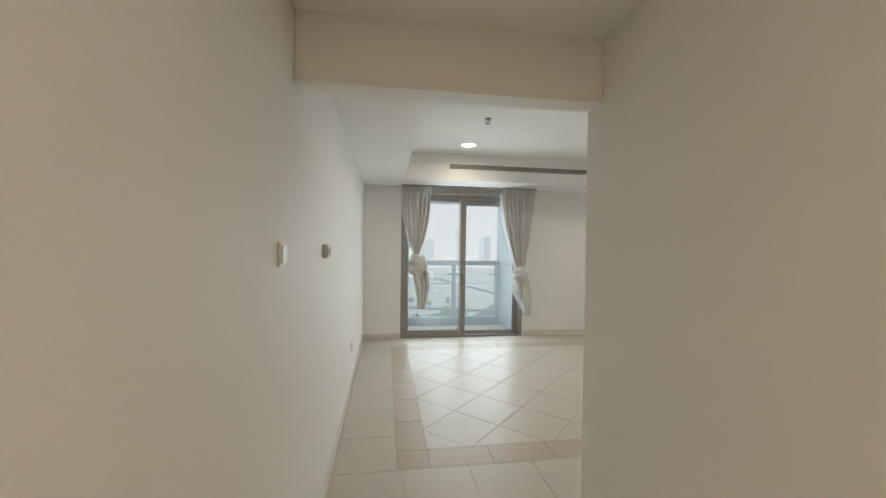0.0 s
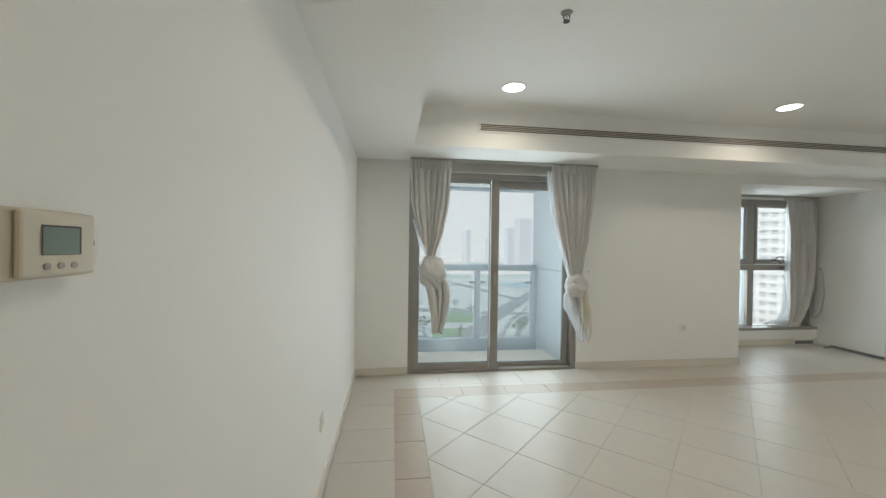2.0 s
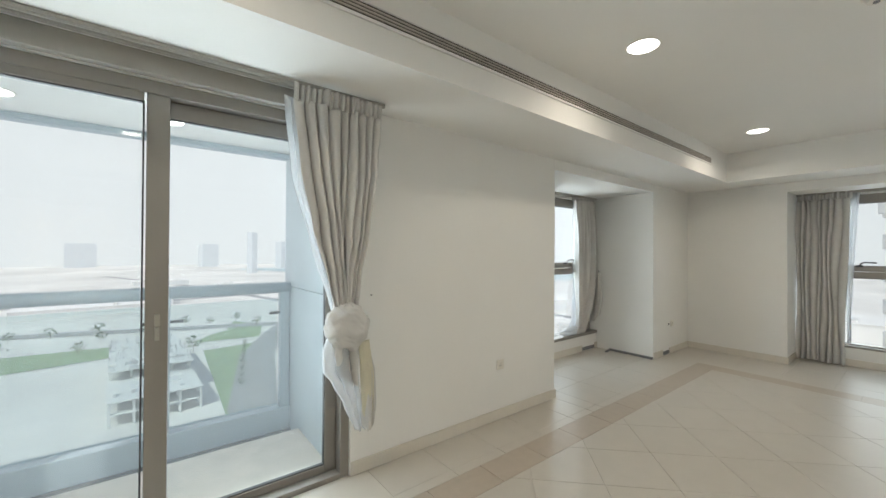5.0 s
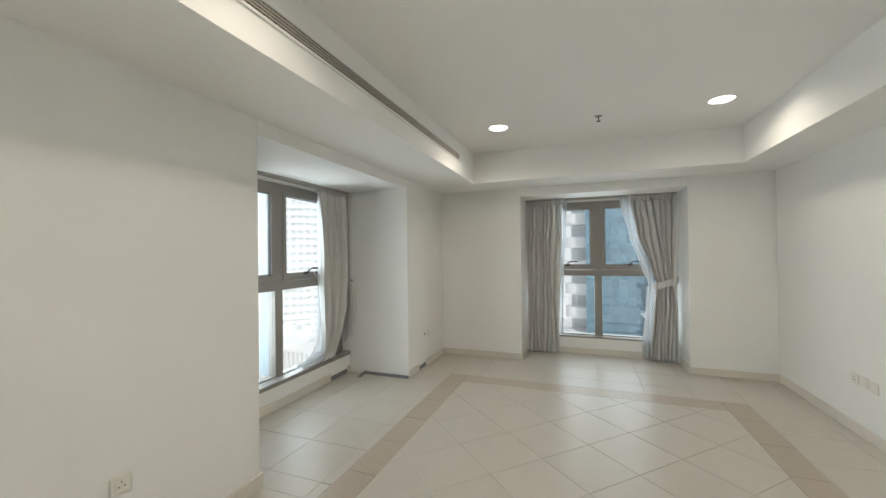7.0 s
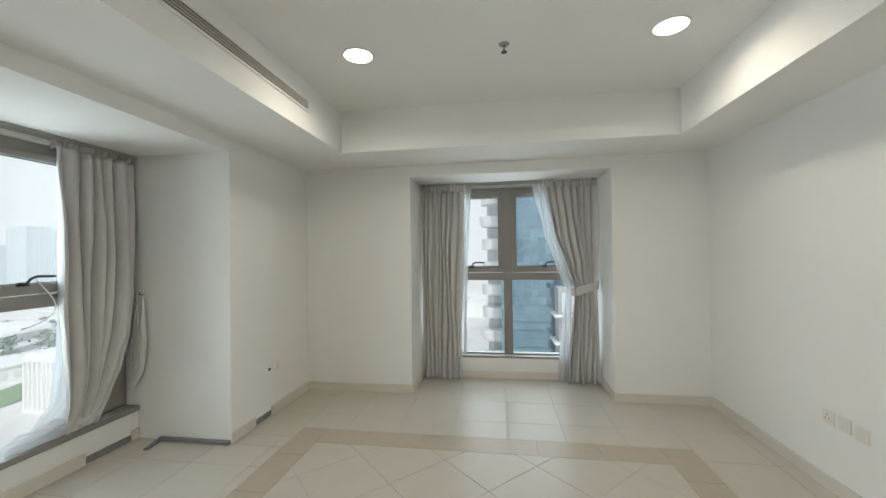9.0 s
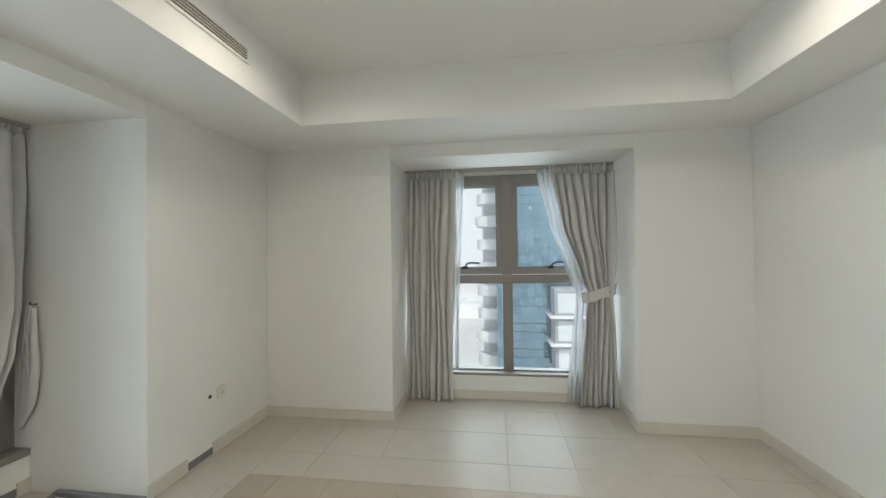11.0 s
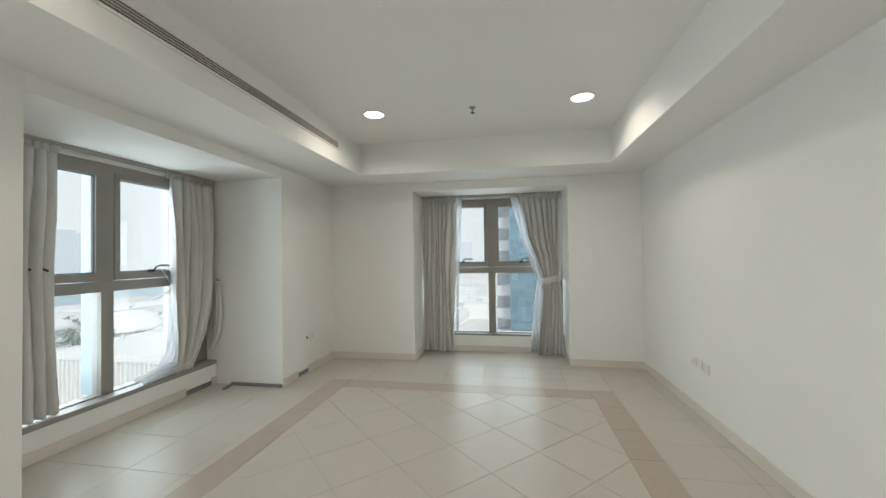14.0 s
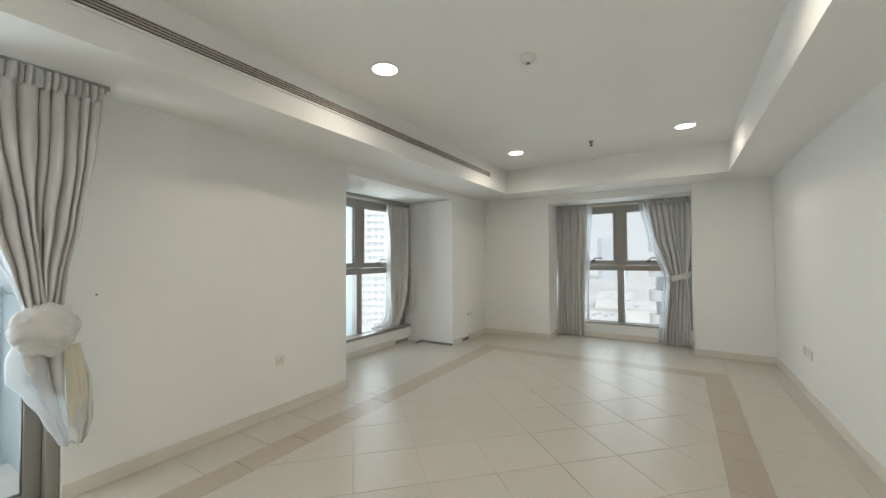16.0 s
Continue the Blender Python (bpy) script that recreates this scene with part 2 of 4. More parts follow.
structure("ceiling", ceil, CEIL, "white plaster ceiling with a recessed tray and lower border", "ceiling")
structure("ceiling_hall", box(XW, XJ, -2.8, 1.194, HALLTOP, HALLTOP + 0.12), CEIL, "white plaster hallway ceiling", "ceiling")
structure("ceiling_bay", box(X1A, X1B, YN + 0.001, Y1 + 0.06, ALC, ALC + 0.3), CEIL, "white plaster ceiling of the window bay", "ceiling")
structure("ceiling_bay_2", box(XE + 0.001, X2 + 0.03, Y2A, Y2B, ALC - 0.01, ALC + 0.3), CEIL, "white plaster ceiling of the end window recess", "ceiling")


def runs(name, spans, label, mat=SKIRT):
    for i, (x0, x1, y0, y1) in enumerate(spans):
        structure("baseboard_%d" % (i + 1), box(x0, x1, y0, y1, 0.0, 0.088, 0.003), mat, label, "baseboard")


K = 0.013
runs("baseboard", [
    (XW, XW + K, YJ, YN - K), (XW, 0.435, YN - K, YN), (2.46, X1A + K, YN - K, YN), (X1A, X1A + K, YN, Y1 - K), (X1A, 6.49, Y1 - K, Y1),
    (6.83, X1B, Y1 - K, Y1), (X1B - 0.002, 7.19, YN - K, YN), (7.42, XE, YN - K, YN), (XE - K, XE, Y2B - K, YN - K), (XE, X2 - K, Y2B - K, Y2B), (X2 - K, X2, Y2A, Y2B),
    (XE, X2 - K, Y2A, Y2A + K), (XE - K, XE, YS, Y2A + K), (3.2, XE - K, YS, YS + K), (XJ, 3.2, YJ - 0.002, YJ + K),
    (XW, XW + K, -2.8, YJ), (XJ - K, XJ, -2.8, YJ)], "cream ceramic skirting tile along the wall foot")


# ---- windows ----
def bars(spec, axis, a0, a1):
    """Frame bars as a mesh: spec rows are (along0, along1, z0, z1) and the bars run from a0 to a1 in depth."""
    out = bmesh.new()
    for u0, u1, z0, z1 in spec:
        if axis == "x":
            box(u0, u1, a0, a1, z0, z1, 0.004, out)
        else:
            box(a0, a1, u0, u1, z0, z1, 0.004, out)
    return out


def pane(name, axis, u0, u1, a, z0, z1, parent, mat=PANE):
    b = box(u0, u1, a, a + 0.008, z0, z1) if axis == "x" else box(a, a + 0.008, u0, u1, z0, z1)
    b.normal_update()
    me = bpy.data.meshes.new(name)
    depth = 1 if axis == "x" else 0
    flip = [f for f in b.faces if f.normal[depth] > 0.5]
    bmesh.ops.reverse_faces(b, faces=flip)
    b.to_mesh(me)
    b.free()
    me.materials.append(mat)
    p = new(name, me)
    p.parent = parent
    p.visible_shadow = False
    return p


def handle(parent, axis, u, a, z, flip=1, side=-1):
    """A low lever handle on a sash rail; side points to the room."""
    bm = bmesh.new()
    def q(du, da, dz):
        return (u + du * flip, a + side * da, z + dz) if axis == "x" else (a + side * da, u + du * flip, z + dz)
    tube([q(0, 0.0, 0), q(0, 0.035, 0), q(0.015, 0.05, 0.035), q(0.05, 0.055, 0.05), q(0.15, 0.055, 0.045)], 0.009, 8, bm)
    tube([q(-0.03, 0.008, 0.0), q(0.03, 0.008, 0.0)], 0.014, 8, bm)
    return part("handle", bm, ALU_DARK, parent, "dark lever handle", smooth=True)


def sash_window(name, label, axis, u0, u1, um, a, sgn):
    """A four-light window. a: depth of the room-side face, sgn: direction outward along the depth axis."""
    w = thing(name, label, "window", kind="structure")
    def d(p, q):
        return (a + sgn * p, a + sgn * q) if sgn > 0 else (a + sgn * q, a + sgn * p)
    z0, z1, t0, t1 = 0.265, 2.262, 1.145, 1.31
    part("window_frame", bars([(u0, u1, z1 - 0.085, z1), (u0, u1, z0 - 0.02, z0 + 0.012), (u0, u0 + 0.07, z0, z1), (u1 - 0.07, u1, z0, z1)], axis, *d(0, 0.09)), ALU, w)
    part("mullion", bars([(um - 0.052, um + 0.052, z0, z1)], axis, *d(-0.004, 0.094)), ALU, w)
    part("exterior_fin", bars([(um - 0.045, um + 0.045, z0, z1)], axis, *d(0.095, 0.22)), BALC, w, "pale blue-grey exterior fin")
    part("transom", bars([(u0, u1, t0, t1 - 0.075)], axis, *d(-0.008, 0.09)), ALU, w)
    for lo, hi in ((u0 + 0.07, um - 0.052), (um + 0.052, u1 - 0.07)):
        part("sash", bars([(lo, hi, t1 - 0.07, t1), (lo, hi, z1 - 0.13, z1 - 0.08), (lo, lo + 0.05, t1, z1 - 0.1), (hi - 0.05, hi, t1, z1 - 0.1)], axis, *d(-0.012, 0.06)), ALU, w)
        part("gasket", bars([(lo + 0.05, hi - 0.05, t1, t1 + 0.006), (lo + 0.05, hi - 0.05, z1 - 0.136, z1 - 0.13), (lo + 0.05, lo + 0.056, t1, z1 - 0.13), (hi - 0.056, hi - 0.05, t1, z1 - 0.13)], axis, *d(0.0, 0.03)), ALU_DARK, w)
        g = d(0.03, 0.038)
        pane("pane", axis, lo + 0.05, hi - 0.05, g[0], t1, z1 - 0.13, w)
        pane("pane", axis, lo, hi, g[0], z0 + 0.01, t0, w)
    return w


WA = Y1 + 0.115
w1 = sash_window("window_1", "grey-bronze aluminium bay window with four lights", "x", X1A, X1B, 5.815, WA, 1)
part("window_sill", box(X1A, X1B - 0.002, Y1 - 0.012, WA + 0.09, 0.226, 0.268, 0.005), ALU, w1, "grey-bronze metal sill")
part("side_panel", box(6.60, 6.84, WA - 0.01, WA + 0.02, 0.27, 2.2, 0.003), ALU, w1, "solid grey-bronze side panel behind the curtain")
handle(w1, "x", 6.20, WA - 0.012, 1.31, 1, -1)
handle(w1, "x", 5.36, WA - 0.012, 1.31, -1, -1)
w2 = sash_window("window_2", "grey-bronze aluminium end window with four lights", "y", Y2A, Y2B, 3.505, X2 + 0.075, 1)
part("window_sill", box(X2 - 0.008, X2 + 0.17, Y2A, Y2B, 0.236, 0.262, 0.004), ALU, w2, "grey-bronze metal sill")
handle(w2, "y", 3.93, X2 + 0.063, 1.31, -1, -1)
handle(w2, "y", 3.08, X2 + 0.063, 1.31, -1, -1)

door = thing("door_1", "grey-bronze aluminium sliding balcony door with two glass leaves", "balcony door", kind="structure")
part("door_frame", bars([(0.44, 0.50, 0, 2.30), (2.395, 2.455, 0, 2.30), (0.5, 2.395, 2.235, 2.30), (0.5, 2.395, -0.06, 0.03)], "x", 5.725, 5.86), ALU, door)
part("sliding_leaf", bars([(0.50, 0.555, 0.03, 2.24), (1.395, 1.49, 0.03, 2.24), (0.555, 1.385, 2.195, 2.24), (0.555, 1.385, 0.03, 0.105)], "x", 5.735, 5.775), ALU, door)
part("gasket", bars([(0.553, 1.387, 0.103, 0.112), (0.553, 1.387, 2.188, 2.197), (0.553, 0.561, 0.105, 2.19), (1.379, 1.387, 0.105, 2.19)], "x", 5.741, 5.77), ALU_DARK, door)
pane("pane", "x", 0.555, 1.385, 5.752, 0.105, 2.195, door)
part("fixed_leaf", bars([(1.42, 1.475, 0.03, 2.22), (2.32, 2.395, 0.03, 2.22), (1.475, 2.32, 2.15, 2.235), (1.475, 2.32, 0.03, 0.075)], "x", 5.80, 5.84), ALU, door)
part("gasket", bars([(1.473, 2.322, 0.073, 0.082), (1.473, 2.322, 2.143, 2.152), (2.314, 2.322, 0.08, 2.15)], "x", 5.806, 5.835), ALU_DARK, door)
pane("pane", "x", 1.475, 2.32, 5.817, 0.075, 2.15, door)
part("handle", boxes((1.432, 1.456, 5.716, 5.736, 1.09, 1.15), (1.434, 1.454, 5.72, 5.736, 1.02, 1.085), bevel=0.005), TRACK, door, "grey metal pull handle")


# ---- balcony ----
structure("balcony_floor", box(-0.6, 2.46, 5.92, 7.02, -0.3, -0.09, 0.004), BALCFLOOR, "grey tiled balcony floor slab", "floor")
structure("balcony_ceiling", box(-0.6, 2.46, 5.92, 7.0, 2.33, 2.55, 0.004), CEIL, "white rendered balcony soffit", "ceiling")
structure("trim_balcony_edge", box(-0.6, 2.4, 6.90, 7.0, 2.285, 2.329, 0.004), BALC, "blue-grey metal drip edge under the balcony soffit", "trim")
structure("balcony_wall", boxes((2.40, 2.452, 5.925, 7.02, -0.09, 1.148), (2.40, 2.452, 5.925, 7.02, 1.156, 2.33), bevel=0.003), BALCWALL, "pale blue-grey clad balcony side wall with one joint")
structure("balcony_wall_2", boxes((-0.66, -0.6, 5.925, 7.02, -0.09, 2.33), bevel=0.003), BALC, "blue-grey clad balcony side wall")
rail = thing("balcony_railing", "blue-grey metal balcony railing with glass panels", "railing", at=(0.9, 6.9, -0.09))
RX = (0.9, 6.9, -0.09)


def rp(name, bm, mat, label="", smooth=False, parent=None):
    bmesh.ops.translate(bm, verts=bm.verts, vec=(-RX[0], -RX[1], -RX[2]))
    return part(name, bm, mat, parent or rail, label, smooth)


rp("bottom_beam", box(-0.6, 2.4, 6.84, 6.98, -0.088, 0.105, 0.006), BALC)
rp("handrail", tube([(-0.6, 6.88, 1.145), (2.4, 6.88, 1.145)], 0.046, 16), BALC, smooth=True)
for x in (0.45, 1.50, 2.355):
    rp("post", box(x - 0.04, x + 0.04, 6.85, 6.92, 0.105, 1.11, 0.006), BALC)
    for s in (-1, 1):
        if x + s * 0.1 < 2.4:
            rp("clamp", tube([(x + s * 0.03, 6.87, 0.93), (x + s * 0.10, 6.87, 0.93), (x + s * 0.115, 6.885, 0.925)], 0.012, 8), ALU_DARK, "dark glass clamp", True)
for a, b in ((-0.55, 0.40), (0.50, 1.43), (1.53, 2.30)):
    pane("glass_panel", "x", a - RX[0], b - RX[0], 6.885 - RX[1], 0.12 - RX[2], 1.05 - RX[2], rail, PANE_B)


# ---- ceiling fittings ----
def downlight(x, y, z, watts, label, colour=(1.0, 0.87, 0.69), spread=158):
    d = thing("downlight", label, "ceiling light", "recessed ceiling lights", at=(x, y, z))
    ring = bmesh.new()
    n = 40
    prof = ((0.104, 0.0), (0.103, -0.006), (0.094, -0.008), (0.090, -0.003))
    rows = [[ring.verts.new((r * math.cos(2 * math.pi * i / n), r * math.sin(2 * math.pi * i / n), h)) for i in range(n)] for r, h in prof]
    for a, b in zip(rows, rows[1:]):
        for i in range(n):
            ring.faces.new((a[i], a[(i + 1) % n], b[(i + 1) % n], b[i]))
    part("trim_ring", ring, PLASTIC, d, "white trim ring", True)
    part("diffuser", disc(0, 0, -0.004, -0.001, 0.0905, 40), LAMPGLOW, d, "glowing white diffuser")
    if watts:
        lamp = new("downlight_lamp", bpy.data.lights.new("downlight_lamp", "AREA"))
        lamp.data.shape, lamp.data.size, lamp.data.energy, lamp.data.color = "DISK", 0.17, watts, colour
        lamp.data.spread = radians(spread)
        lamp.matrix_world = pose(x, y, z - 0.012)
    return d


for x in (1.244, 3.89, 6.57):
    for y in (4.505, 2.585):
        downlight(x, y, TOP, 6.0, "round white recessed downlight, lit, in the ceiling tray")
downlight(0.47, -1.5, HALLTOP, 17, "round white recessed downlight, lit, in the hallway ceiling", (1.0, 0.76, 0.5), 180)
for x in (0.72, 1.5):
    downlight(x, 6.5, 2.33, 0, "round white recessed downlight, lit, in the balcony soffit")


def sprinkler(x, y):
    s = thing("sprinkler", "small chrome pendent sprinkler head on the white ceiling", "sprinkler", "ceiling sprinklers", at=(x, y, TOP))
    part("escutcheon", disc(0, 0, -0.008, 0.0, 0.026, 24, r2=0.034), ALU, s)
    part("body", disc(0, 0, -0.034, -0.008, 0.008, 12), CHROME, s)
    b = tube([(-0.016, 0, -0.012), (-0.02, 0, -0.03), (-0.006, 0, -0.048)], 0.0035, 6)
    tube([(0.016, 0, -0.012), (0.02, 0, -0.03), (0.006, 0, -0.048)], 0.0035, 6, b)
    part("yoke", b, ALU_DARK, s)
    part("deflector", disc(0, 0, -0.052, -0.048, 0.019, 16), ALU_DARK, s)
    return s


for x, y in ((1.22, 3.49), (3.5, 3.5), (6.6, 3.553)):
    sprinkler(x, y)
smoke = thing("smoke_detector", "round white smoke detector on the ceiling", "smoke detector", at=(4.30, 3.545, TOP))
part("base", disc(0, 0, -0.014, 0, 0.056, 32), PLASTIC, smoke)
part("dome", disc(0, 0, -0.045, -0.014, 0.034, 32, r2=0.05), PLASTIC, smoke)
part("sensor_slot", disc(0, 0, -0.05, -0.0455, 0.013, 24), GREYGLUE, smoke, "dark sensing opening")

gr = thing("air_grille", "long white linear air conditioning grille in the tray side", "air grille", at=(3.97, 5.03, 2.61))
G0, G1, GZ0, GZ1 = 1.085 - 3.97, 6.868 - 3.97, -0.032, 0.032
# Shade inside the slots is painted as a dark sheet.
part("backing", box(G0, G1, -0.004, -0.001, GZ0, GZ1), SLOT, gr, "dark backing that paints the shade in the slots")
part("frame", boxes((G0 - 0.02, G1 + 0.02, -0.012, -0.001, GZ1, GZ1 + 0.016), (G0 - 0.02, G1 + 0.02, -0.012, -0.001, GZ0 - 0.016, GZ0), (G0 - 0.02, G0, -0.012, -0.001, GZ0, GZ1), (G1, G1 + 0.02, -0.012, -0.001, GZ0, GZ1), bevel=0.002), CEIL, gr)
for k in range(3):
    zz = GZ0 + (k + 0.9) * (GZ1 - GZ0) / 3.8
    part("slat", box(G0, G1, -0.011, -0.004, zz - 0.0038, zz + 0.0038, 0.001), GRILLE, gr)


# ---- curtains ----
def smoothstep(p, rows):
    """Values at p from rows of (position, values...) with eased steps between."""
    for a, b in zip(rows, rows[1:]):
        if a[0] >= p >= b[0]:
            f = (a[0] - p) / max(1e-6, a[0] - b[0])
            f = f * f * (3 - 2 * f) * 0.5 + f * 0.5
            return [u + (v - u) * f for u, v in zip(a[1:], b[1:])]
    return list(rows[-1][1:]) if p < rows[-1][0] else list(rows[0][1:])


def cloth(rows, axis, folds, seed, nu=150, nv=56, waver=0.012):
    """A hanging cloth. rows, from the top down: (z, along0, along1, depth centre, fold depth)."""
    bm = bmesh.new()
    rnd = random.Random(seed)
    ph = [rnd.uniform(0, 6.28) for _ in range(6)]
    widths = [rnd.uniform(0.6, 1.5) for _ in range(folds)]
    edges = [sum(widths[:k]) / sum(widths) for k in range(folds + 1)]
    proud = [rnd.uniform(0.6, 1.15) for _ in range(folds)]
    zt, zb = rows[0][0], rows[-1][0]
    grid = []
    for j in range(nv + 1):
        z = zt + (zb - zt) * j / nv
        a0, a1, dc, amp = smoothstep(z, rows)
        line = []
        for i in range(nu + 1):
            u = i / nu
            w = u + 0.010 * math.sin(z * 2.3 + 7 * u + ph[5]) * math.sin(math.pi * u)
            k = max(0, min(folds - 1, sum(1 for e in edges[1:] if e <= w)))
            v = min(1.0, max(0.0, (w - edges[k]) / (edges[k + 1] - edges[k])))
            v = 0.4 + 0.6 * v if k == 0 and folds > 3 else 0.6 * v if k == folds - 1 and folds > 3 else v
            lobe = math.sqrt(max(0.0, 1 - (2 * v - 1) ** 2)) * (proud[k] + 0.12 * math.sin(z * 2.0 + 2.4 * k + ph[2]))
            k = amp * (1.4 - 3.2 * lobe + 0.35 * math.sin(5.3 * u + ph[4]))
            along = a0 + (a1 - a0) * u + waver * math.sin(z * 3.1 + u * 11 + ph[0]) * min(1, (zt - z) * 2)
            along += 0.004 * noise.noise((u * 5, z * 4, seed)) 
            dep = dc + k + 0.004 * noise.noise((u * 7, z * 7, seed + 3))
            zz = z + (0.006 * math.sin(2 * math.pi * folds * w + 1.0) if j == nv else 0)
            line.append(bm.verts.new((along, dep, zz) if axis == "x" else (dep, along, zz)))
        grid.append(line)
    for a, b in zip(grid, grid[1:]):
        for i in range(nu):
            bm.faces.new((a[i], a[i + 1], b[i + 1], b[i]))
    return bm


def thick(ob, t=0.004):
    m = ob.modifiers.new("thickness", "SOLIDIFY")
    m.thickness, m.offset = t, 0
    return ob


def lump(cx, cy, cz, rx, ry, rz, seed, rough=0.35, twist=2.2, wraps=2.6):
    """A knotted bundle of cloth: bands wound round it on a slant, with pinched creases between them."""
    bm = bmesh.new()
    bmesh.ops.create_uvsphere(bm, u_segments=72, v_segments=48, radius=1)
    for v in bm.verts:
        p = v.co.normalized()
        a = math.atan2(p.y, p.x)
        wind = wraps * (p.z + 0.32 * math.sin(a + seed) + 0.12 * twist * math.sin(2 * a + 2 * seed)) + 0.5 * noise.noise(p * 1.6 + Vector((0, seed, 0)))
        band = abs(math.sin(wind * 1.9)) ** 0.7
        fine = abs(math.sin(5 * wind + 3.0 * a + 2.5 * noise.noise(p * 2.4 + Vector((seed, 3, 0)))))
        r = 0.80 + 0.10 * band + 0.075 * fine ** 0.7 + rough * 0.5 * noise.noise(p * 2.1 + Vector((seed, 0, 0)))
        v.co = (cx + p.x * r * rx, cy + p.y * r * ry, cz + p.z * r * rz)
    return bm


def at_base(ob_name, label, category, base, group=""):
    return thing(ob_name, label, category, group, at=base)


def put(name, bm, mat, parent, label="", smooth=True, t=0.0):
    o = parent.location
    bmesh.ops.translate(bm, verts=bm.verts, vec=(-o[0], -o[1], -o[2]))
    ob = part(name, bm, mat, parent, label, smooth)
    if t:
        thick(ob, t)
    return ob


# balcony door curtains, knotted up
c1 = at_base("curtain", "grey pleated curtain tied in a hanging knot beside the balcony door", "curtain", (0.66, 5.56, 0.52), "balcony door curtains")
put("heading", cloth([(2.385, 0.43, 0.885, 5.545, 0.016), (2.347, 0.43, 0.885, 5.545, 0.019), (2.29, 0.435, 0.89, 5.55, 0.013)], "x", 15, 4, nu=260, nv=8, waver=0), CLOTH, c1, "gathered pleat heading", t=0.004)
put("fabric", cloth([(2.30, 0.435, 0.885, 5.55, 0.0187), (1.95, 0.45, 0.86, 5.555, 0.0234), (1.60, 0.53, 0.795, 5.56, 0.0218), (1.36, 0.62, 0.72, 5.565, 0.0172), (1.24, 0.64, 0.72, 5.565, 0.0156)], "x", 8, 5), CLOTH, c1, t=0.004)
put("knot", lump(0.69, 5.545, 1.17, 0.155, 0.115, 0.19, 2, rough=0.4), CLOTH, c1, "twisted knot of curtain cloth")
put("tail", cloth([(1.20, 0.61, 0.78, 5.55, 0.028), (1.02, 0.62, 0.895, 5.545, 0.034), (0.86, 0.66, 0.90, 5.545, 0.032), (0.68, 0.70, 0.86, 5.55, 0.026), (0.50, 0.715, 0.80, 5.55, 0.018)], "x", 3, 9, nu=80, nv=30), CLOTH, c1, t=0.004)
put("lining", cloth([(1.75, 0.475, 0.56, 5.60, 0.01), (1.5, 0.54, 0.62, 5.60, 0.01), (1.35, 0.62, 0.66, 5.59, 0.01)], "x", 2, 3, nu=30, nv=20), SHEER, c1, "white sheer lining", t=0.002)

c2 = at_base("curtain", "grey pleated curtain with white sheer knotted beside the balcony door", "curtain", (2.33, 5.53, 0.38), "balcony door curtains")
put("heading", cloth([(2.385, 2.02, 2.565, 5.52, 0.016), (2.347, 2.02, 2.565, 5.52, 0.019), (2.29, 2.02, 2.56, 5.525, 0.013)], "x", 17, 14, nu=260, nv=8, waver=0), CLOTH, c2, "gathered pleat heading", t=0.004)
put("fabric", cloth([(2.30, 2.02, 2.555, 5.53, 0.0203), (1.95, 2.06, 2.53, 5.53, 0.0265), (1.6, 2.14, 2.47, 5.53, 0.0265), (1.3, 2.23, 2.41, 5.53, 0.0218), (1.12, 2.27, 2.39, 5.53, 0.0187), (1.05, 2.27, 2.39, 5.53, 0.0187)], "x", 9, 15), CLOTH, c2, t=0.004)
put("sheer", cloth([(2.33, 1.99, 2.10, 5.585, 0.008), (1.9, 2.03, 2.12, 5.585, 0.01), (1.5, 2.13, 2.22, 5.58, 0.01), (1.1, 2.26, 2.32, 5.57, 0.01)], "x", 4, 17, nu=50, nv=40), SHEER, c2, "white sheer curtain", t=0.0015)
put("knot", lump(2.335, 5.50, 1.02, 0.138, 0.105, 0.15, 7, rough=0.25, twist=0.9, wraps=2.3), CLOTH, c2, "wrapped knot of curtain cloth")
put("tail", cloth([(1.00, 2.25, 2.42, 5.515, 0.022), (0.88, 2.205, 2.425, 5.51, 0.024), (0.77, 2.205, 2.43, 5.51, 0.022), (0.68, 2.27, 2.435, 5.515, 0.02), (0.55, 2.34, 2.44, 5.515, 0.016), (0.38, 2.41, 2.46, 5.515, 0.008)], "x", 3, 19, nu=90, nv=40), SHEER, c2, "white sheer tail", t=0.003)
put("hanging_fold", cloth([(0.96, 2.24, 2.42, 5.50, 0.018), (0.86, 2.26, 2.41, 5.495, 0.02), (0.75, 2.30, 2.41, 5.50, 0.016), (0.66, 2.36, 2.41, 5.505, 0.008)], "x", 2, 17, nu=60, nv=24), CLOTH, c2, "hanging fold of curtain cloth", t=0.004)
put("strap", cloth([(0.93, 2.405, 2.47, 5.475, 0.006), (0.7, 2.42, 2.50, 5.47, 0.008), (0.5, 2.435, 2.50, 5.475, 0.01), (0.44, 2.45, 2.485, 5.48, 0.01)], "x", 1, 21, nu=30, nv=30, waver=0.004), LINING, c2, "cream lining loop", t=0.006)
put("loop", cloth([(0.88, 2.455, 2.485, 5.505, 0.008), (0.72, 2.46, 2.525, 5.50, 0.015), (0.5, 2.43, 2.54, 5.50, 0.02), (0.41, 2.44, 2.52, 5.50, 0.02), (0.38, 2.46, 2.49, 5.50, 0.01)], "x", 2, 22, nu=40, nv=34, waver=0.004), CLOTH, c2, "folded loop of curtain cloth", t=0.006)

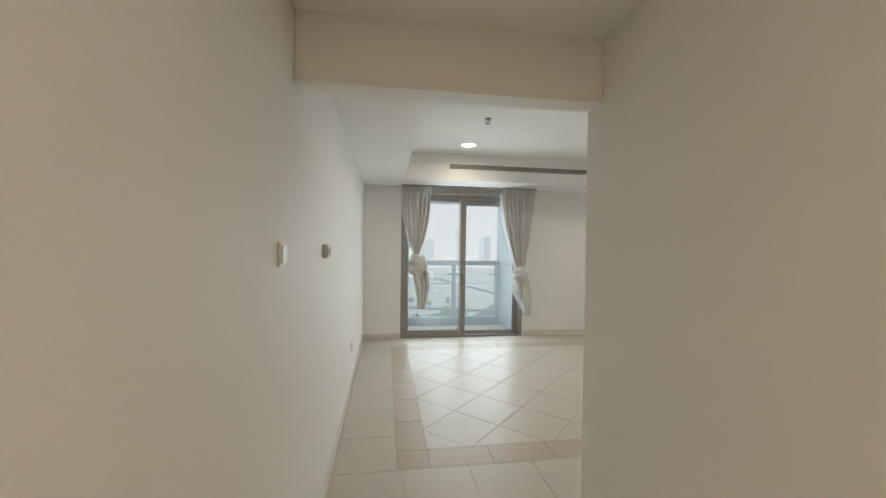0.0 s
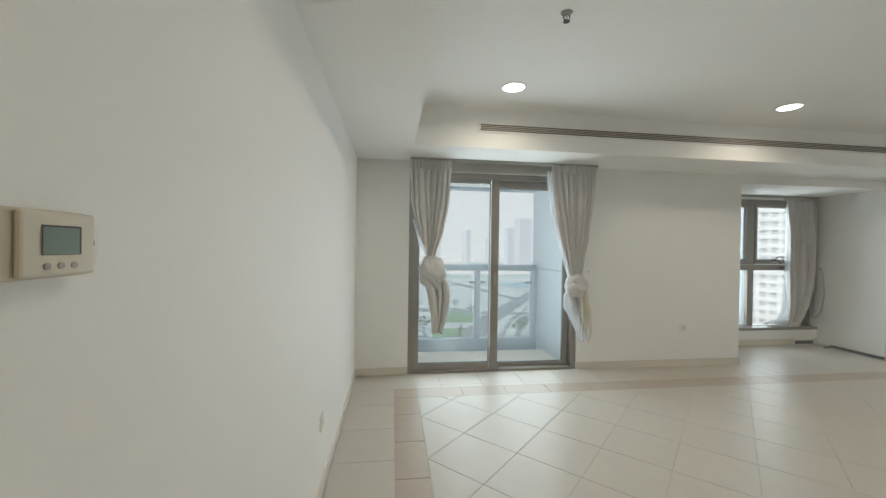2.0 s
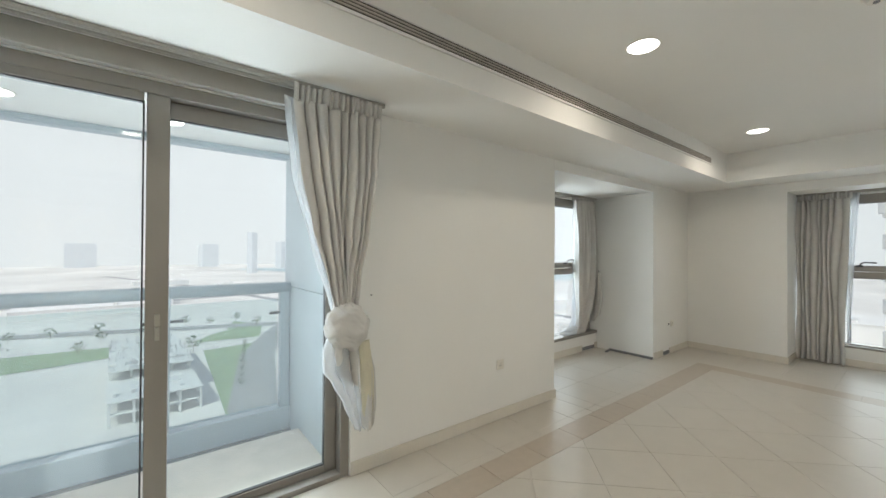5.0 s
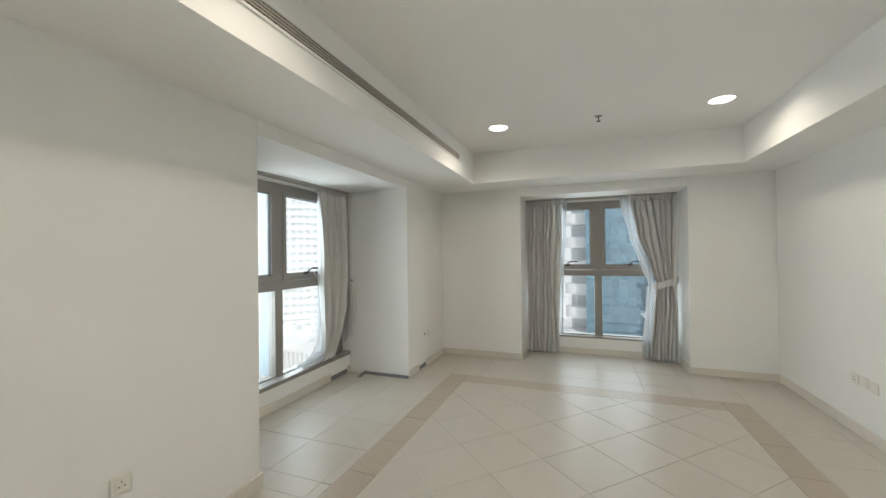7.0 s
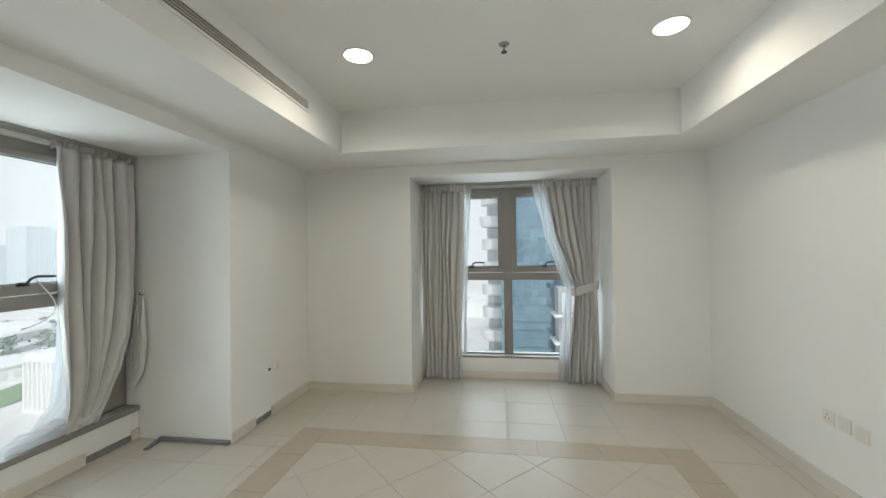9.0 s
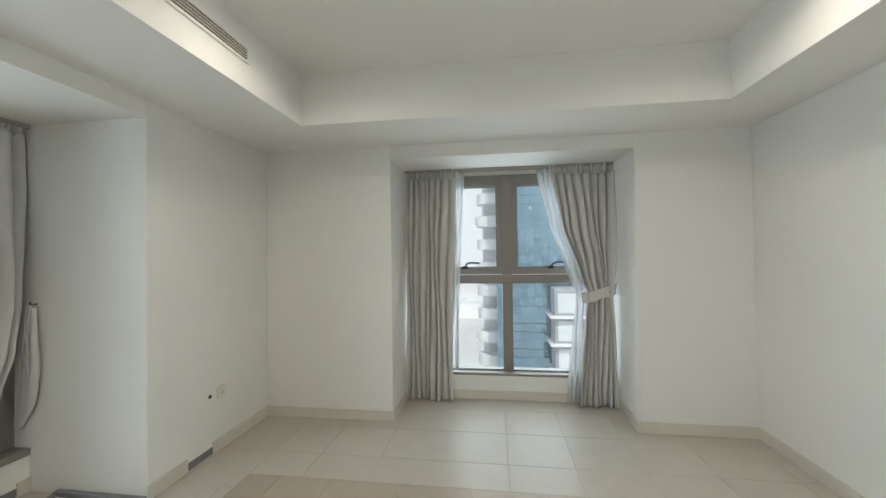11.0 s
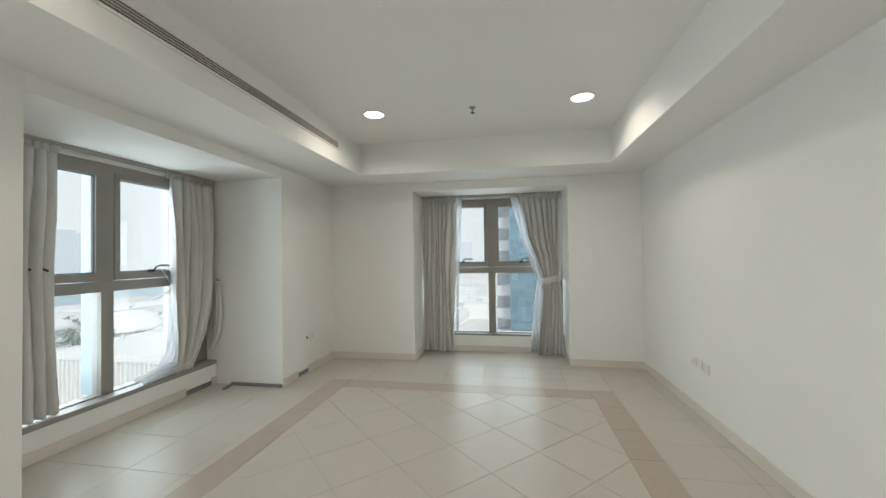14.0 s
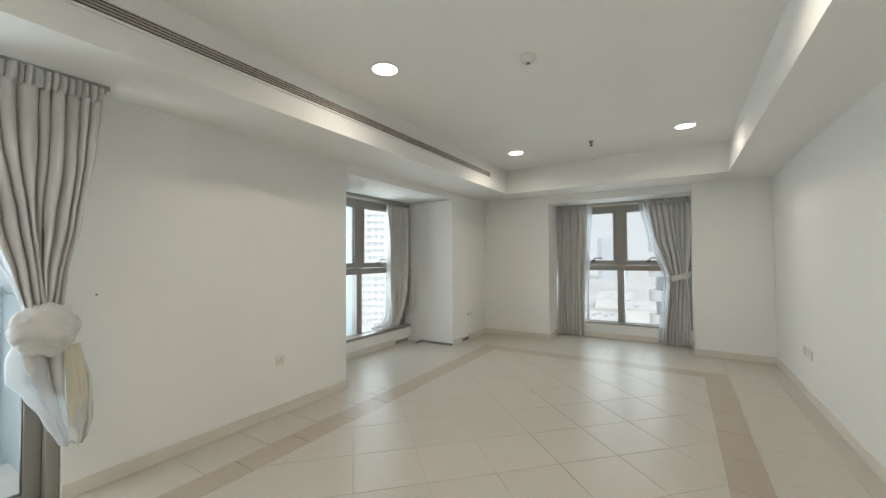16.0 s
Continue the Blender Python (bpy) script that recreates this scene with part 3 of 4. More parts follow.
c3 = at_base("curtain", "grey pleated curtain with white sheer bunched on the window sill", "curtain", (6.6, 6.6, 0.27), "bay window curtains")
put("heading", cloth([(2.335, 6.312, 6.885, 6.60, 0.016), (2.293, 6.312, 6.885, 6.60, 0.019), (2.23, 6.315, 6.885, 6.60, 0.013)], "x", 18, 24, nu=260, nv=8, waver=0), CLOTH, c3, "gathered pleat heading", t=0.004)
put("fabric", cloth([(2.24, 6.315, 6.885, 6.59, 0.030), (1.6, 6.318, 6.88, 6.58, 0.040), (1.2, 6.325, 6.865, 6.58, 0.040), (0.9, 6.345, 6.82, 6.575, 0.038), (0.65, 6.375, 6.74, 6.57, 0.032), (0.45, 6.395, 6.66, 6.575, 0.025), (0.34, 6.37, 6.60, 6.57, 0.020), (0.275, 6.33, 6.57, 6.565, 0.016)], "x", 7, 25), CLOTH, c3, t=0.004)
put("sheer", cloth([(2.27, 6.41, 6.85, 6.645, 0.005), (1.3, 6.385, 6.85, 6.645, 0.006), (0.8, 6.37, 6.83, 6.635, 0.007), (0.50, 6.34, 6.76, 6.625, 0.010), (0.40, 6.25, 6.70, 6.61, 0.012), (0.34, 6.19, 6.66, 6.60, 0.015), (0.30, 6.10, 6.62, 6.595, 0.016), (0.272, 6.06, 6.60, 6.59, 0.017)], "x", 9, 27, nu=130, nv=50), SHEER, c3, "white sheer curtain", t=0.0015)
put("sheer_fold", lump(6.25, 6.575, 0.325, 0.25, 0.05, 0.062, 11, rough=0.7, twist=1.5, wraps=1.6), SHEER, c3, "crumpled white sheer")
put("hem_fold", lump(6.47, 6.565, 0.315, 0.15, 0.038, 0.048, 31, rough=0.5, twist=0.8), CLOTH, c3, "curtain hem gathered on the sill")
put("tieback", cloth([(1.15, 6.475, 6.505, 6.875, 0.004), (1.0, 6.455, 6.56, 6.868, 0.007), (0.80, 6.44, 6.59, 6.866, 0.009), (0.56, 6.47, 6.61, 6.866, 0.008), (0.40, 6.57, 6.62, 6.872, 0.004)], "y", 3, 29, nu=40, nv=30, waver=0.004), CLOTH, c3, "loose hanging tieback", t=0.004)
c4 = at_base("curtain", "grey pleated curtain hanging beside the bay window", "curtain", (5.0, 6.6, 0.27), "bay window curtains")
put("heading", cloth([(2.335, 4.68, 5.40, 6.60, 0.016), (2.293, 4.68, 5.40, 6.60, 0.019), (2.23, 4.68, 5.40, 6.60, 0.013)], "x", 18, 34, nu=260, nv=8, waver=0), CLOTH, c4, "gathered pleat heading", t=0.004)
put("fabric", cloth([(2.24, 4.68, 5.40, 6.60, 0.024), (1.4, 4.68, 5.385, 6.60, 0.03), (0.275, 4.68, 5.40, 6.60, 0.03)], "x", 10, 35), CLOTH, c4, t=0.004)

c5 = at_base("curtain", "grey pleated full-length curtain beside the end window", "curtain", (8.62, 4.25, 0.01), "end window curtains")
put("heading", cloth([(2.31, 4.51, 3.98, 8.63, 0.016), (2.266, 4.51, 3.98, 8.63, 0.019), (2.2, 4.51, 3.98, 8.63, 0.013)], "y", 17, 44, nu=260, nv=8, waver=0), CLOTH, c5, "gathered pleat heading", t=0.004)
put("fabric", cloth([(2.21, 4.522, 4.00, 8.63, 0.026), (1.2, 4.522, 4.03, 8.625, 0.032), (0.012, 4.518, 4.04, 8.62, 0.034)], "y", 9, 45), CLOTH, c5, t=0.004)
put("sheer", cloth([(2.28, 4.04, 3.92, 8.665, 0.006), (1.2, 4.04, 3.99, 8.665, 0.008), (0.30, 4.04, 4.00, 8.665, 0.008)], "y", 3, 47, nu=40, nv=30), SHEER, c5, "white sheer curtain", t=0.0015)
c6 = at_base("curtain", "grey pleated full-length curtain held by a tieback beside the end window", "curtain", (8.62, 2.75, 0.01), "end window curtains")
put("heading", cloth([(2.31, 3.10, 2.515, 8.63, 0.016), (2.266, 3.10, 2.515, 8.63, 0.019), (2.2, 3.09, 2.515, 8.63, 0.013)], "y", 18, 54, nu=260, nv=8, waver=0), CLOTH, c6, "gathered pleat heading", t=0.004)
put("fabric", cloth([(2.21, 3.08, 2.515, 8.63, 0.026), (1.7, 3.00, 2.52, 8.62, 0.034), (1.3, 2.87, 2.53, 8.61, 0.036), (1.05, 2.79, 2.55, 8.60, 0.032), (0.8, 2.81, 2.53, 8.60, 0.034), (0.012, 2.86, 2.53, 8.60, 0.036)], "y", 8, 55), CLOTH, c6, t=0.004)
put("sheer", cloth([(2.28, 3.22, 2.98, 8.665, 0.008), (1.7, 3.10, 2.95, 8.66, 0.01), (1.3, 2.97, 2.82, 8.655, 0.01), (1.05, 2.87, 2.78, 8.65, 0.01), (0.7, 2.90, 2.80, 8.65, 0.012), (0.03, 2.96, 2.82, 8.64, 0.014)], "y", 5, 57, nu=70, nv=50), SHEER, c6, "white sheer curtain", t=0.0015)
_tb = cloth([(1.10, 2.82, 2.51, 8.555, 0.006), (1.0, 2.815, 2.52, 8.552, 0.006)], "y", 2, 59, nu=40, nv=6, waver=0)
for _v in _tb.verts:
    _v.co.z += 0.30 * (2.80 - _v.co.y) - 0.03
    _v.co.x += 0.25 * max(0.0, 2.62 - _v.co.y) + 0.9 * max(0.0, _v.co.y - 2.76)
put("tieback", _tb, CLOTH, c6, "fabric tieback band", t=0.006)


def curtain_track(name, axis, u0, u1, a, z, base):
    tr = thing(name, "double aluminium curtain track under the ceiling", "curtain track", "curtain tracks", at=base)
    for k in (0, 1):
        d0 = a + 0.055 * k
        b = bars([(u0, u1, z - 0.022, z)], axis, d0, d0 + 0.03)
        bars2 = bars([(u0, u1, z - 0.028, z - 0.022)], axis, d0 + 0.004, d0 + 0.012)
        me = bpy.data.meshes.new("t")
        bars2.to_mesh(me)
        bars2.free()
        b.from_mesh(me)
        bpy.data.meshes.remove(me)
        bmesh.ops.translate(b, verts=b.verts, vec=(-base[0], -base[1], -base[2]))
        part("rail", b, TRACK, tr)
    return tr


curtain_track("curtain_track", "x", 0.44, 2.60, 5.53, SOFFIT, (1.5, 5.55, SOFFIT))
curtain_track("curtain_track", "x", X1A + 0.01, X1B - 0.01, 6.565 - 0.03, ALC, (5.8, 6.55, ALC))
curtain_track("curtain_track", "y", Y2A + 0.01, Y2B - 0.01, 8.60, ALC - 0.01, (8.63, 3.5, ALC - 0.01))
structure("trim_door_head", boxes((0.44, 2.455, 5.66, 5.708, 2.305, 2.409), bevel=0.004), TRACK, "stepped grey-beige metal head trim above the balcony door", "trim")


# ---- wall fittings ----
def wall_plate(name, label, category, x, y, z, rz, w, h, group=""):
    """A plate on a wall; local y points into the room, x along the wall."""
    t = thing(name, label, category, group)
    t.matrix_world = pose(x, y, z, 0, 0, rz)
    part("plate", box(-w / 2, w / 2, 0.0005, 0.010, -h / 2, h / 2, 0.004), PLASTIC, t)
    return t


sw = wall_plate("light_switch", "cream rocker light switch plate on the hallway wall", "light switch", XW, 1.035, 1.458, -90, 0.082, 0.082)
part("rocker", box(-0.030, 0.030, 0.010, 0.016, -0.030, 0.030, 0.003), PLASTIC, sw)
th = thing("thermostat", "cream room thermostat with a small grey display on the wall", "thermostat")
th.matrix_world = pose(XW, 1.912, 1.452, 0, 0, -90) @ Matrix.Diagonal((0.97, 0.8, 0.8, 1.0))
part("case", box(-0.066, 0.066, 0.0005, 0.028, -0.047, 0.047, 0.005), CREAM, th)
cover = box(-0.064, 0.036, 0.028, 0.037, -0.045, 0.045, 0.004)
part("cover", cover, CREAM, th)
cap = disc(0, 0, 0.026, 0.035, 0.044, 32)
bmesh.ops.rotate(cap, verts=cap.verts, cent=(0, 0, 0), matrix=Matrix.Rotation(radians(-90), 3, "X"))
bmesh.ops.scale(cap, verts=cap.verts, vec=(0.55, 1, 1))
bmesh.ops.translate(cap, verts=cap.verts, vec=(-0.048, 0, 0))
part("rounded_end", cap, PLASTIC, th)
part("bezel", box(-0.041, 0.011, 0.0368, 0.0382, -0.015, 0.026, 0.0005), ALU_DARK, th, "dark display surround")
part("display", box(-0.037, 0.0115, 0.0383, 0.0390, -0.014, 0.0235, 0.0002), LCD, th, "grey-blue display")
for k in range(3):
    knob = disc(0, 0, 0.0365, 0.0385, 0.0045, 14)
    bmesh.ops.rotate(knob, verts=knob.verts, cent=(0, 0, 0), matrix=Matrix.Rotation(radians(-90), 3, "X"))
    bmesh.ops.translate(knob, verts=knob.verts, vec=(-0.031 + k * 0.018, 0, -0.030))
    part("button", knob, KEYGREY, th, "small grey button")
for u, v in ((-0.052, 0.014), (-0.060, 0.002), (-0.052, -0.010)):
    part("arrow_key", box(u - 0.004, u + 0.004, 0.0345, 0.0368, v - 0.004, v + 0.004, 0.001), KEYGREY, th, "small grey arrow key")


def socket(x, y, z, rz, label, dots=True, blank=False):
    s = wall_plate("wall_socket", label, "wall socket", x, y, z, rz, 0.086, 0.086, "wall sockets")
    if blank:
        return s
    part("faceplate", box(-0.027, 0.027, 0.010, 0.0125, -0.027, 0.027, 0.002), PLASTIC, s)
    if dots:
        for u, v in ((0, 0.012), (-0.012, -0.008), (0.012, -0.008)):
            part("pin_hole", box(u - 0.004, u + 0.004, 0.0122, 0.0130, v - 0.003, v + 0.003), BLACK, s)
    return s


socket(3.86, YN, 0.475, 180, "white single wall socket low on the plaster pier")
socket(7.51, YN, 0.43, 180, "white single wall socket low on the plaster column")
socket(6.825, YS, 0.445, 0, "white single wall socket low on the long wall")
socket(6.715, YS, 0.445, 0, "white television outlet low on the long wall", dots=False)
socket(6.608, YS, 0.437, 0, "white blank cover plate low on the long wall", blank=True)
socket(XW, 3.69, 0.43, -90, "white single wall socket low on the plaster wall")
tv = thing("cable_outlet", "small round cable outlet low on the plaster column", "cable outlet")
tv.matrix_world = pose(7.40, YN, 0.43, 0, 0, 180)
ring = disc(0, 0, 0, 0.006, 0.014, 16)
bmesh.ops.rotate(ring, verts=ring.verts, cent=(0, 0, 0), matrix=Matrix.Rotation(radians(-90), 3, "X"))
part("ring", ring, BLACK, tv)

# bare adhesive where skirting pieces are gone, and the loose strip at the column foot
structure("baseboard_gap_1", box(6.49, 6.83, Y1 - 0.005, Y1 + 0.001, 0.004, 0.055, 0.001), GREYGLUE, "grey adhesive patch where a skirting tile is missing", "baseboard gap")
structure("baseboard_gap_2", box(7.19, 7.42, YN - 0.005, YN + 0.001, 0.004, 0.055, 0.001), GREYGLUE, "grey adhesive patch where a skirting tile is missing", "baseboard gap")
loose = thing("loose_trim_strip", "dark grey loose trim strip lying along the column foot", "trim strip", at=(6.87, 6.1, 0.0))
part("strip", boxes((-0.008, 0.026, -0.39, 0.23, 0.001, 0.030), bevel=0.004), GREYGLUE, loose)
end = box(-0.16, 0.0, -0.02, 0.02, 0.001, 0.014, 0.003)
bmesh.ops.rotate(end, verts=end.verts, cent=(0, 0, 0), matrix=Matrix.Rotation(radians(11), 3, "Z"))
bmesh.ops.translate(end, verts=end.verts, vec=(0.01, 0.225, 0))
part("bent_end", end, GREYGLUE, loose)

cord = thing("window_cord", "thin white cord hanging from the bay window handle", "cord", at=(6.2, 6.6, 1.3))
pts = [(0.02 + 0.10 * math.sin(k * 0.33), -0.035 - 0.02 * math.sin(k * 0.5), 0.04 - 0.052 * k + (0.0022 * k * k)) for k in range(13)]
part("strand", tube(pts, 0.004, 6), PLASTIC, cord, smooth=True)
hook = thing("draw_cord", "white draw cord hanging beside the bay window curtain", "cord", at=(6.885, 6.49, 1.17))
part("hook", tube([(0.012, 0, 0), (-0.02, 0, 0), (-0.026, 0, 0.02)], 0.005, 6), ALU_DARK, hook)
for s in (0, 1):
    part("strand", tube([(-0.02 - 0.02 * math.sin(k * 0.28 + s) * (1 + s), -0.012 * s, -0.05 * k) for k in range(14)], 0.0025, 6), PLASTIC, hook, smooth=True)

nail = thing("wall_nail", "small dark nail in the plaster pier", "nail", at=(2.60, YN, 1.17))
part("head", tube([(0, 0.004, 0), (0, -0.008, 0)], 0.005, 8), BLACK, nail)

# ---- outside ----
EYE0 = Vector((3.5, 3.5, 0))
GROUND = -46.0


def out(az, dist):
    return EYE0.x + dist * math.cos(radians(az)), EYE0.y + dist * math.sin(radians(az))


SAND = material("sand", (0.64, 0.62, 0.59), rough=0.95, vary=0.3, grain=0.012, fine=0.15)
ASPHALT = material("asphalt", (0.28, 0.28, 0.28), rough=0.9, vary=0.15, grain=0.05, fine=1)
PAVING = material("pale_paving", (0.68, 0.66, 0.62), rough=0.9, vary=0.1, grain=0.08, fine=1)
GRASS = material("grass", (0.20, 0.29, 0.15), rough=1.0, vary=0.3, grain=0.1, fine=2)
LEAF = material("foliage", (0.10, 0.15, 0.085), rough=0.9, vary=0.4, grain=0.6, fine=4)
BARK = material("bark", (0.16, 0.12, 0.09), rough=0.95)
WATER = material("sea_water", (0.28, 0.40, 0.44), rough=0.3, vary=0.08, grain=0.01, fine=0.2)
WHITE = material("white_render", (0.78, 0.77, 0.75), rough=0.85, vary=0.05, grain=0.1, fine=1)
CONC = material("pale_concrete", (0.62, 0.62, 0.61), rough=0.85, vary=0.1, grain=0.1, fine=1)
# Emission paints distance haze onto the far towers; the facades themselves give no light.
HAZE_GLOW = material("far_facade_haze_glow", (0.20, 0.21, 0.225), rough=0.9, vary=0.05, grain=0.02, fine=0.2)
HAZE_GLOW.node_tree.nodes["Principled BSDF"].inputs["Emission Color"].default_value = (0.86, 0.885, 0.91, 1)
HAZE_GLOW.node_tree.nodes["Principled BSDF"].inputs["Emission Strength"].default_value = 0.56
BLUEPANEL = material("blue_glass_panels", (0.30, 0.42, 0.50), rough=0.08, metal=0.9, vary=0.3, grain=0.25, fine=1.5, bump=0.6)


def per_island(m, dark, light):
    """Give each loose piece of a mesh its own shade between two colours."""
    n, l = m.node_tree.nodes, m.node_tree.links
    geo, mix = n.new("ShaderNodeNewGeometry"), n.new("ShaderNodeMix")
    mix.data_type = "RGBA"
    mix.inputs["A"].default_value, mix.inputs["B"].default_value = (*dark, 1), (*light, 1)
    l.new(geo.outputs["Random Per Island"], mix.inputs["Factor"])
    l.new(mix.outputs["Result"], n["Principled BSDF"].inputs["Base Color"])


# Random panel tones paint in mottled city reflections, along with varying glass tint.
per_island(BLUEPANEL, (0.16, 0.28, 0.36), (0.24, 0.39, 0.49))
BLUEGL = material("blue_facade_glass", (0.22, 0.38, 0.48), rough=0.1, metal=0.9, vary=0.35, grain=0.25, fine=1.5, bump=1.0)
# Grey paints the shade inside the tower's open storeys; formwork shares the colour.
SHADE = material("open_storey_shade", (0.55, 0.56, 0.57), rough=0.9, vary=0.1, grain=0.2, fine=2)
CLADDING = material("grey_cladding", (0.33, 0.34, 0.35), rough=0.6, vary=0.1, grain=0.4, fine=3)
DARKGL = material("pale_facade_glass", (0.68, 0.71, 0.72), rough=0.15, vary=0.2, grain=0.2, fine=2)

tagged(link(box(-3500, 3500, -3500, 3500, GROUND - 2, GROUND), "ground", SAND), "pale sandy open ground far below the windows", "ground", kind="structure")


haze = glow("hazy_sky", (0.925, 0.925, 0.925), 0.87)
hz = bmesh.new()
N = 96
lo = [hz.verts.new((1500 * math.cos(2 * math.pi * i / N), 1500 * math.sin(2 * math.pi * i / N), GROUND - 5)) for i in range(N)]
hi = [hz.verts.new((1500 * math.cos(2 * math.pi * i / N), 1500 * math.sin(2 * math.pi * i / N), 900)) for i in range(N)]
for i in range(N):
    hz.faces.new((lo[i], hi[i], hi[(i + 1) % N], lo[(i + 1) % N]))
tagged(link(hz, "backdrop", haze), "pale hazy white sky along the horizon", "sky", kind="structure")


def strip(points, w, z, bm=None):
    """A flat road along points, w wide."""
    bm = bm or bmesh.new()
    pr = None
    for i, p in enumerate(points):
        a, b = Vector(points[max(i - 1, 0)]), Vector(points[min(i + 1, len(points) - 1)])
        n = (b - a).normalized()
        n = Vector((-n.y, n.x)) * w / 2
        q = [bm.verts.new((p[0] + s * n.x, p[1] + s * n.y, z)) for s in (-1, 1)]
        if pr:
            bm.faces.new((pr[0], pr[1], q[1], q[0]))
        pr = q
    return bm


def road(name, points, w, z, mat, label, cat="road"):
    return tagged(link(strip(points, w, GROUND + z), name, mat), label, cat, kind="structure")


def patch(name, points, z, mat, label, cat):
    """A flat patch of ground."""
    bm = bmesh.new()
    bm.faces.new([bm.verts.new((x, y, GROUND + z)) for x, y in points])
    ob = link(bm, name, mat)
    return tagged(ob, label, cat, kind="structure")


BOULEVARD = [(24, 90), (27, 130), (41, 192), (62, 238), (112, 322), (200, 460), (400, 800), (700, 1300)]
road("road_1", BOULEVARD, 14, 0.30, ASPHALT, "grey asphalt boulevard far below the balcony")
road("road_2", [(-160, 330), (-40, 300), (70, 262), (160, 250), (330, 300)], 12, 0.34, ASPHALT, "grey asphalt cross road far below the balcony")
road("road_3", [(300, -20), (330, 60), (420, 180), (700, 420)], 18, 0.12, ASPHALT, "grey asphalt road far below the end window")
road("road_4", [(140, 20), (190, 60), (240, 140), (250, 260), (200, 420)], 13, 0.14, ASPHALT, "grey asphalt road below the bay window")
road("road_5", [(-300, 470), (0, 440), (200, 470), (420, 640)], 12, 0.14, ASPHALT, "grey asphalt road beyond the lawns")
road("road_6", [(-60, 900), (60, 560), (112, 330)], 10, 0.16, ASPHALT, "narrow grey road towards the desert")
road("pavement_1", [(x + 17, y - 8) for x, y in BOULEVARD[1:7]], 10, 0.2, PAVING, "pale paved walk beside the boulevard", "pavement")
road("pavement_2", [(x + 46, y - 22) for x, y in BOULEVARD[2:7]], 12, 0.22, PAVING, "pale paved parking strip beside the boulevard", "pavement")
patch("pavement_3", [(1, 128), (4, 174), (22, 212), (20, 128)], 0.22, PAVING, "pale triangular paved plaza", "pavement")
patch("lawn_1", [(22, 213), (19, 120), (23, 126), (31, 172), (45, 216)], 0.26, GRASS, "green triangular lawn beside the boulevard", "lawn")
patch("lawn_2", [(19, 233), (29, 250), (38, 258), (46, 288), (60, 268), (50, 230)], 0.26, GRASS, "green lawn inside a curved path", "lawn")
patch("lawn_3", [(-70, 210), (-60, 250), (-6, 246), (4, 226)], 0.26, GRASS, "green lawn beside the cross road", "lawn")
patch("lawn_4", [(86, 158), (92, 176), (140, 190), (150, 172)], 0.26, GRASS, "green planted strip behind the ribbed building", "lawn")
road("water", [(1000, 300), (560, 560), (320, 1150)], 330, 0.3, WATER, "grey-blue hazy sea inlet near the horizon", "water")
road("water_2", [(150, 420), (260, 500), (430, 540)], 90, 0.32, WATER, "pale water channel beyond the boulevard", "water")


def tree(x, y, h, seed):
    t = thing("tree", "small green street tree far below", "tree", "street trees", at=(x, y, GROUND + 0.15))
    rnd = random.Random(seed)
    part("trunk", disc(0, 0, 0, h * 0.5, 0.18, 8, r2=0.09), BARK, t)
    bm = bmesh.new()
    for k in range(60):
        a, r, z = rnd.uniform(0, 6.28), rnd.uniform(0.1, 0.42) * h, rnd.uniform(0.35, 1.0) * h
        r *= 1.15 - abs(z / h - 0.6)
        c = Vector((r * math.cos(a), r * math.sin(a), z))
        s = rnd.uniform(0.05, 0.12) * h
        vs = [bm.verts.new(c + Vector((rnd.uniform(-s, s), rnd.uniform(-s, s), rnd.uniform(-s, s)))) for _ in range(4)]
        for f in ((0, 1, 2), (0, 2, 3), (0, 3, 1), (1, 3, 2)):
            bm.faces.new([vs[i] for i in f])
    part("crown", bm, LEAF, t)
    return t


first = tree(*out(86, 210), 8, 3)
rt = random.Random(5)
for k in range(34):
    if k < 8:
        x, y = 27 + 0.2 * (k * 9), 150 + k * 9
    elif k < 22:
        x, y = 66 + (k - 8) * 7.5 + rt.uniform(-2, 2), 196 + (k - 8) * 11.5 + rt.uniform(-2, 2)
    else:
        x, y = rt.uniform(-60, 56), rt.uniform(226, 290)
    size = 0.38 if k < 8 else rt.uniform(0.7, 1.1)
    copy_thing(first, pose(x, y, GROUND + 0.15, 0, 0, rt.uniform(0, 360)) @ Matrix.Diagonal((size, size, size, 1)))
for k in range(40):
    x, y = out(rt.uniform(44, 60), rt.uniform(250, 380))
    copy_thing(first, pose(x, y, GROUND + 0.15, 0, 0, rt.uniform(0, 360)))


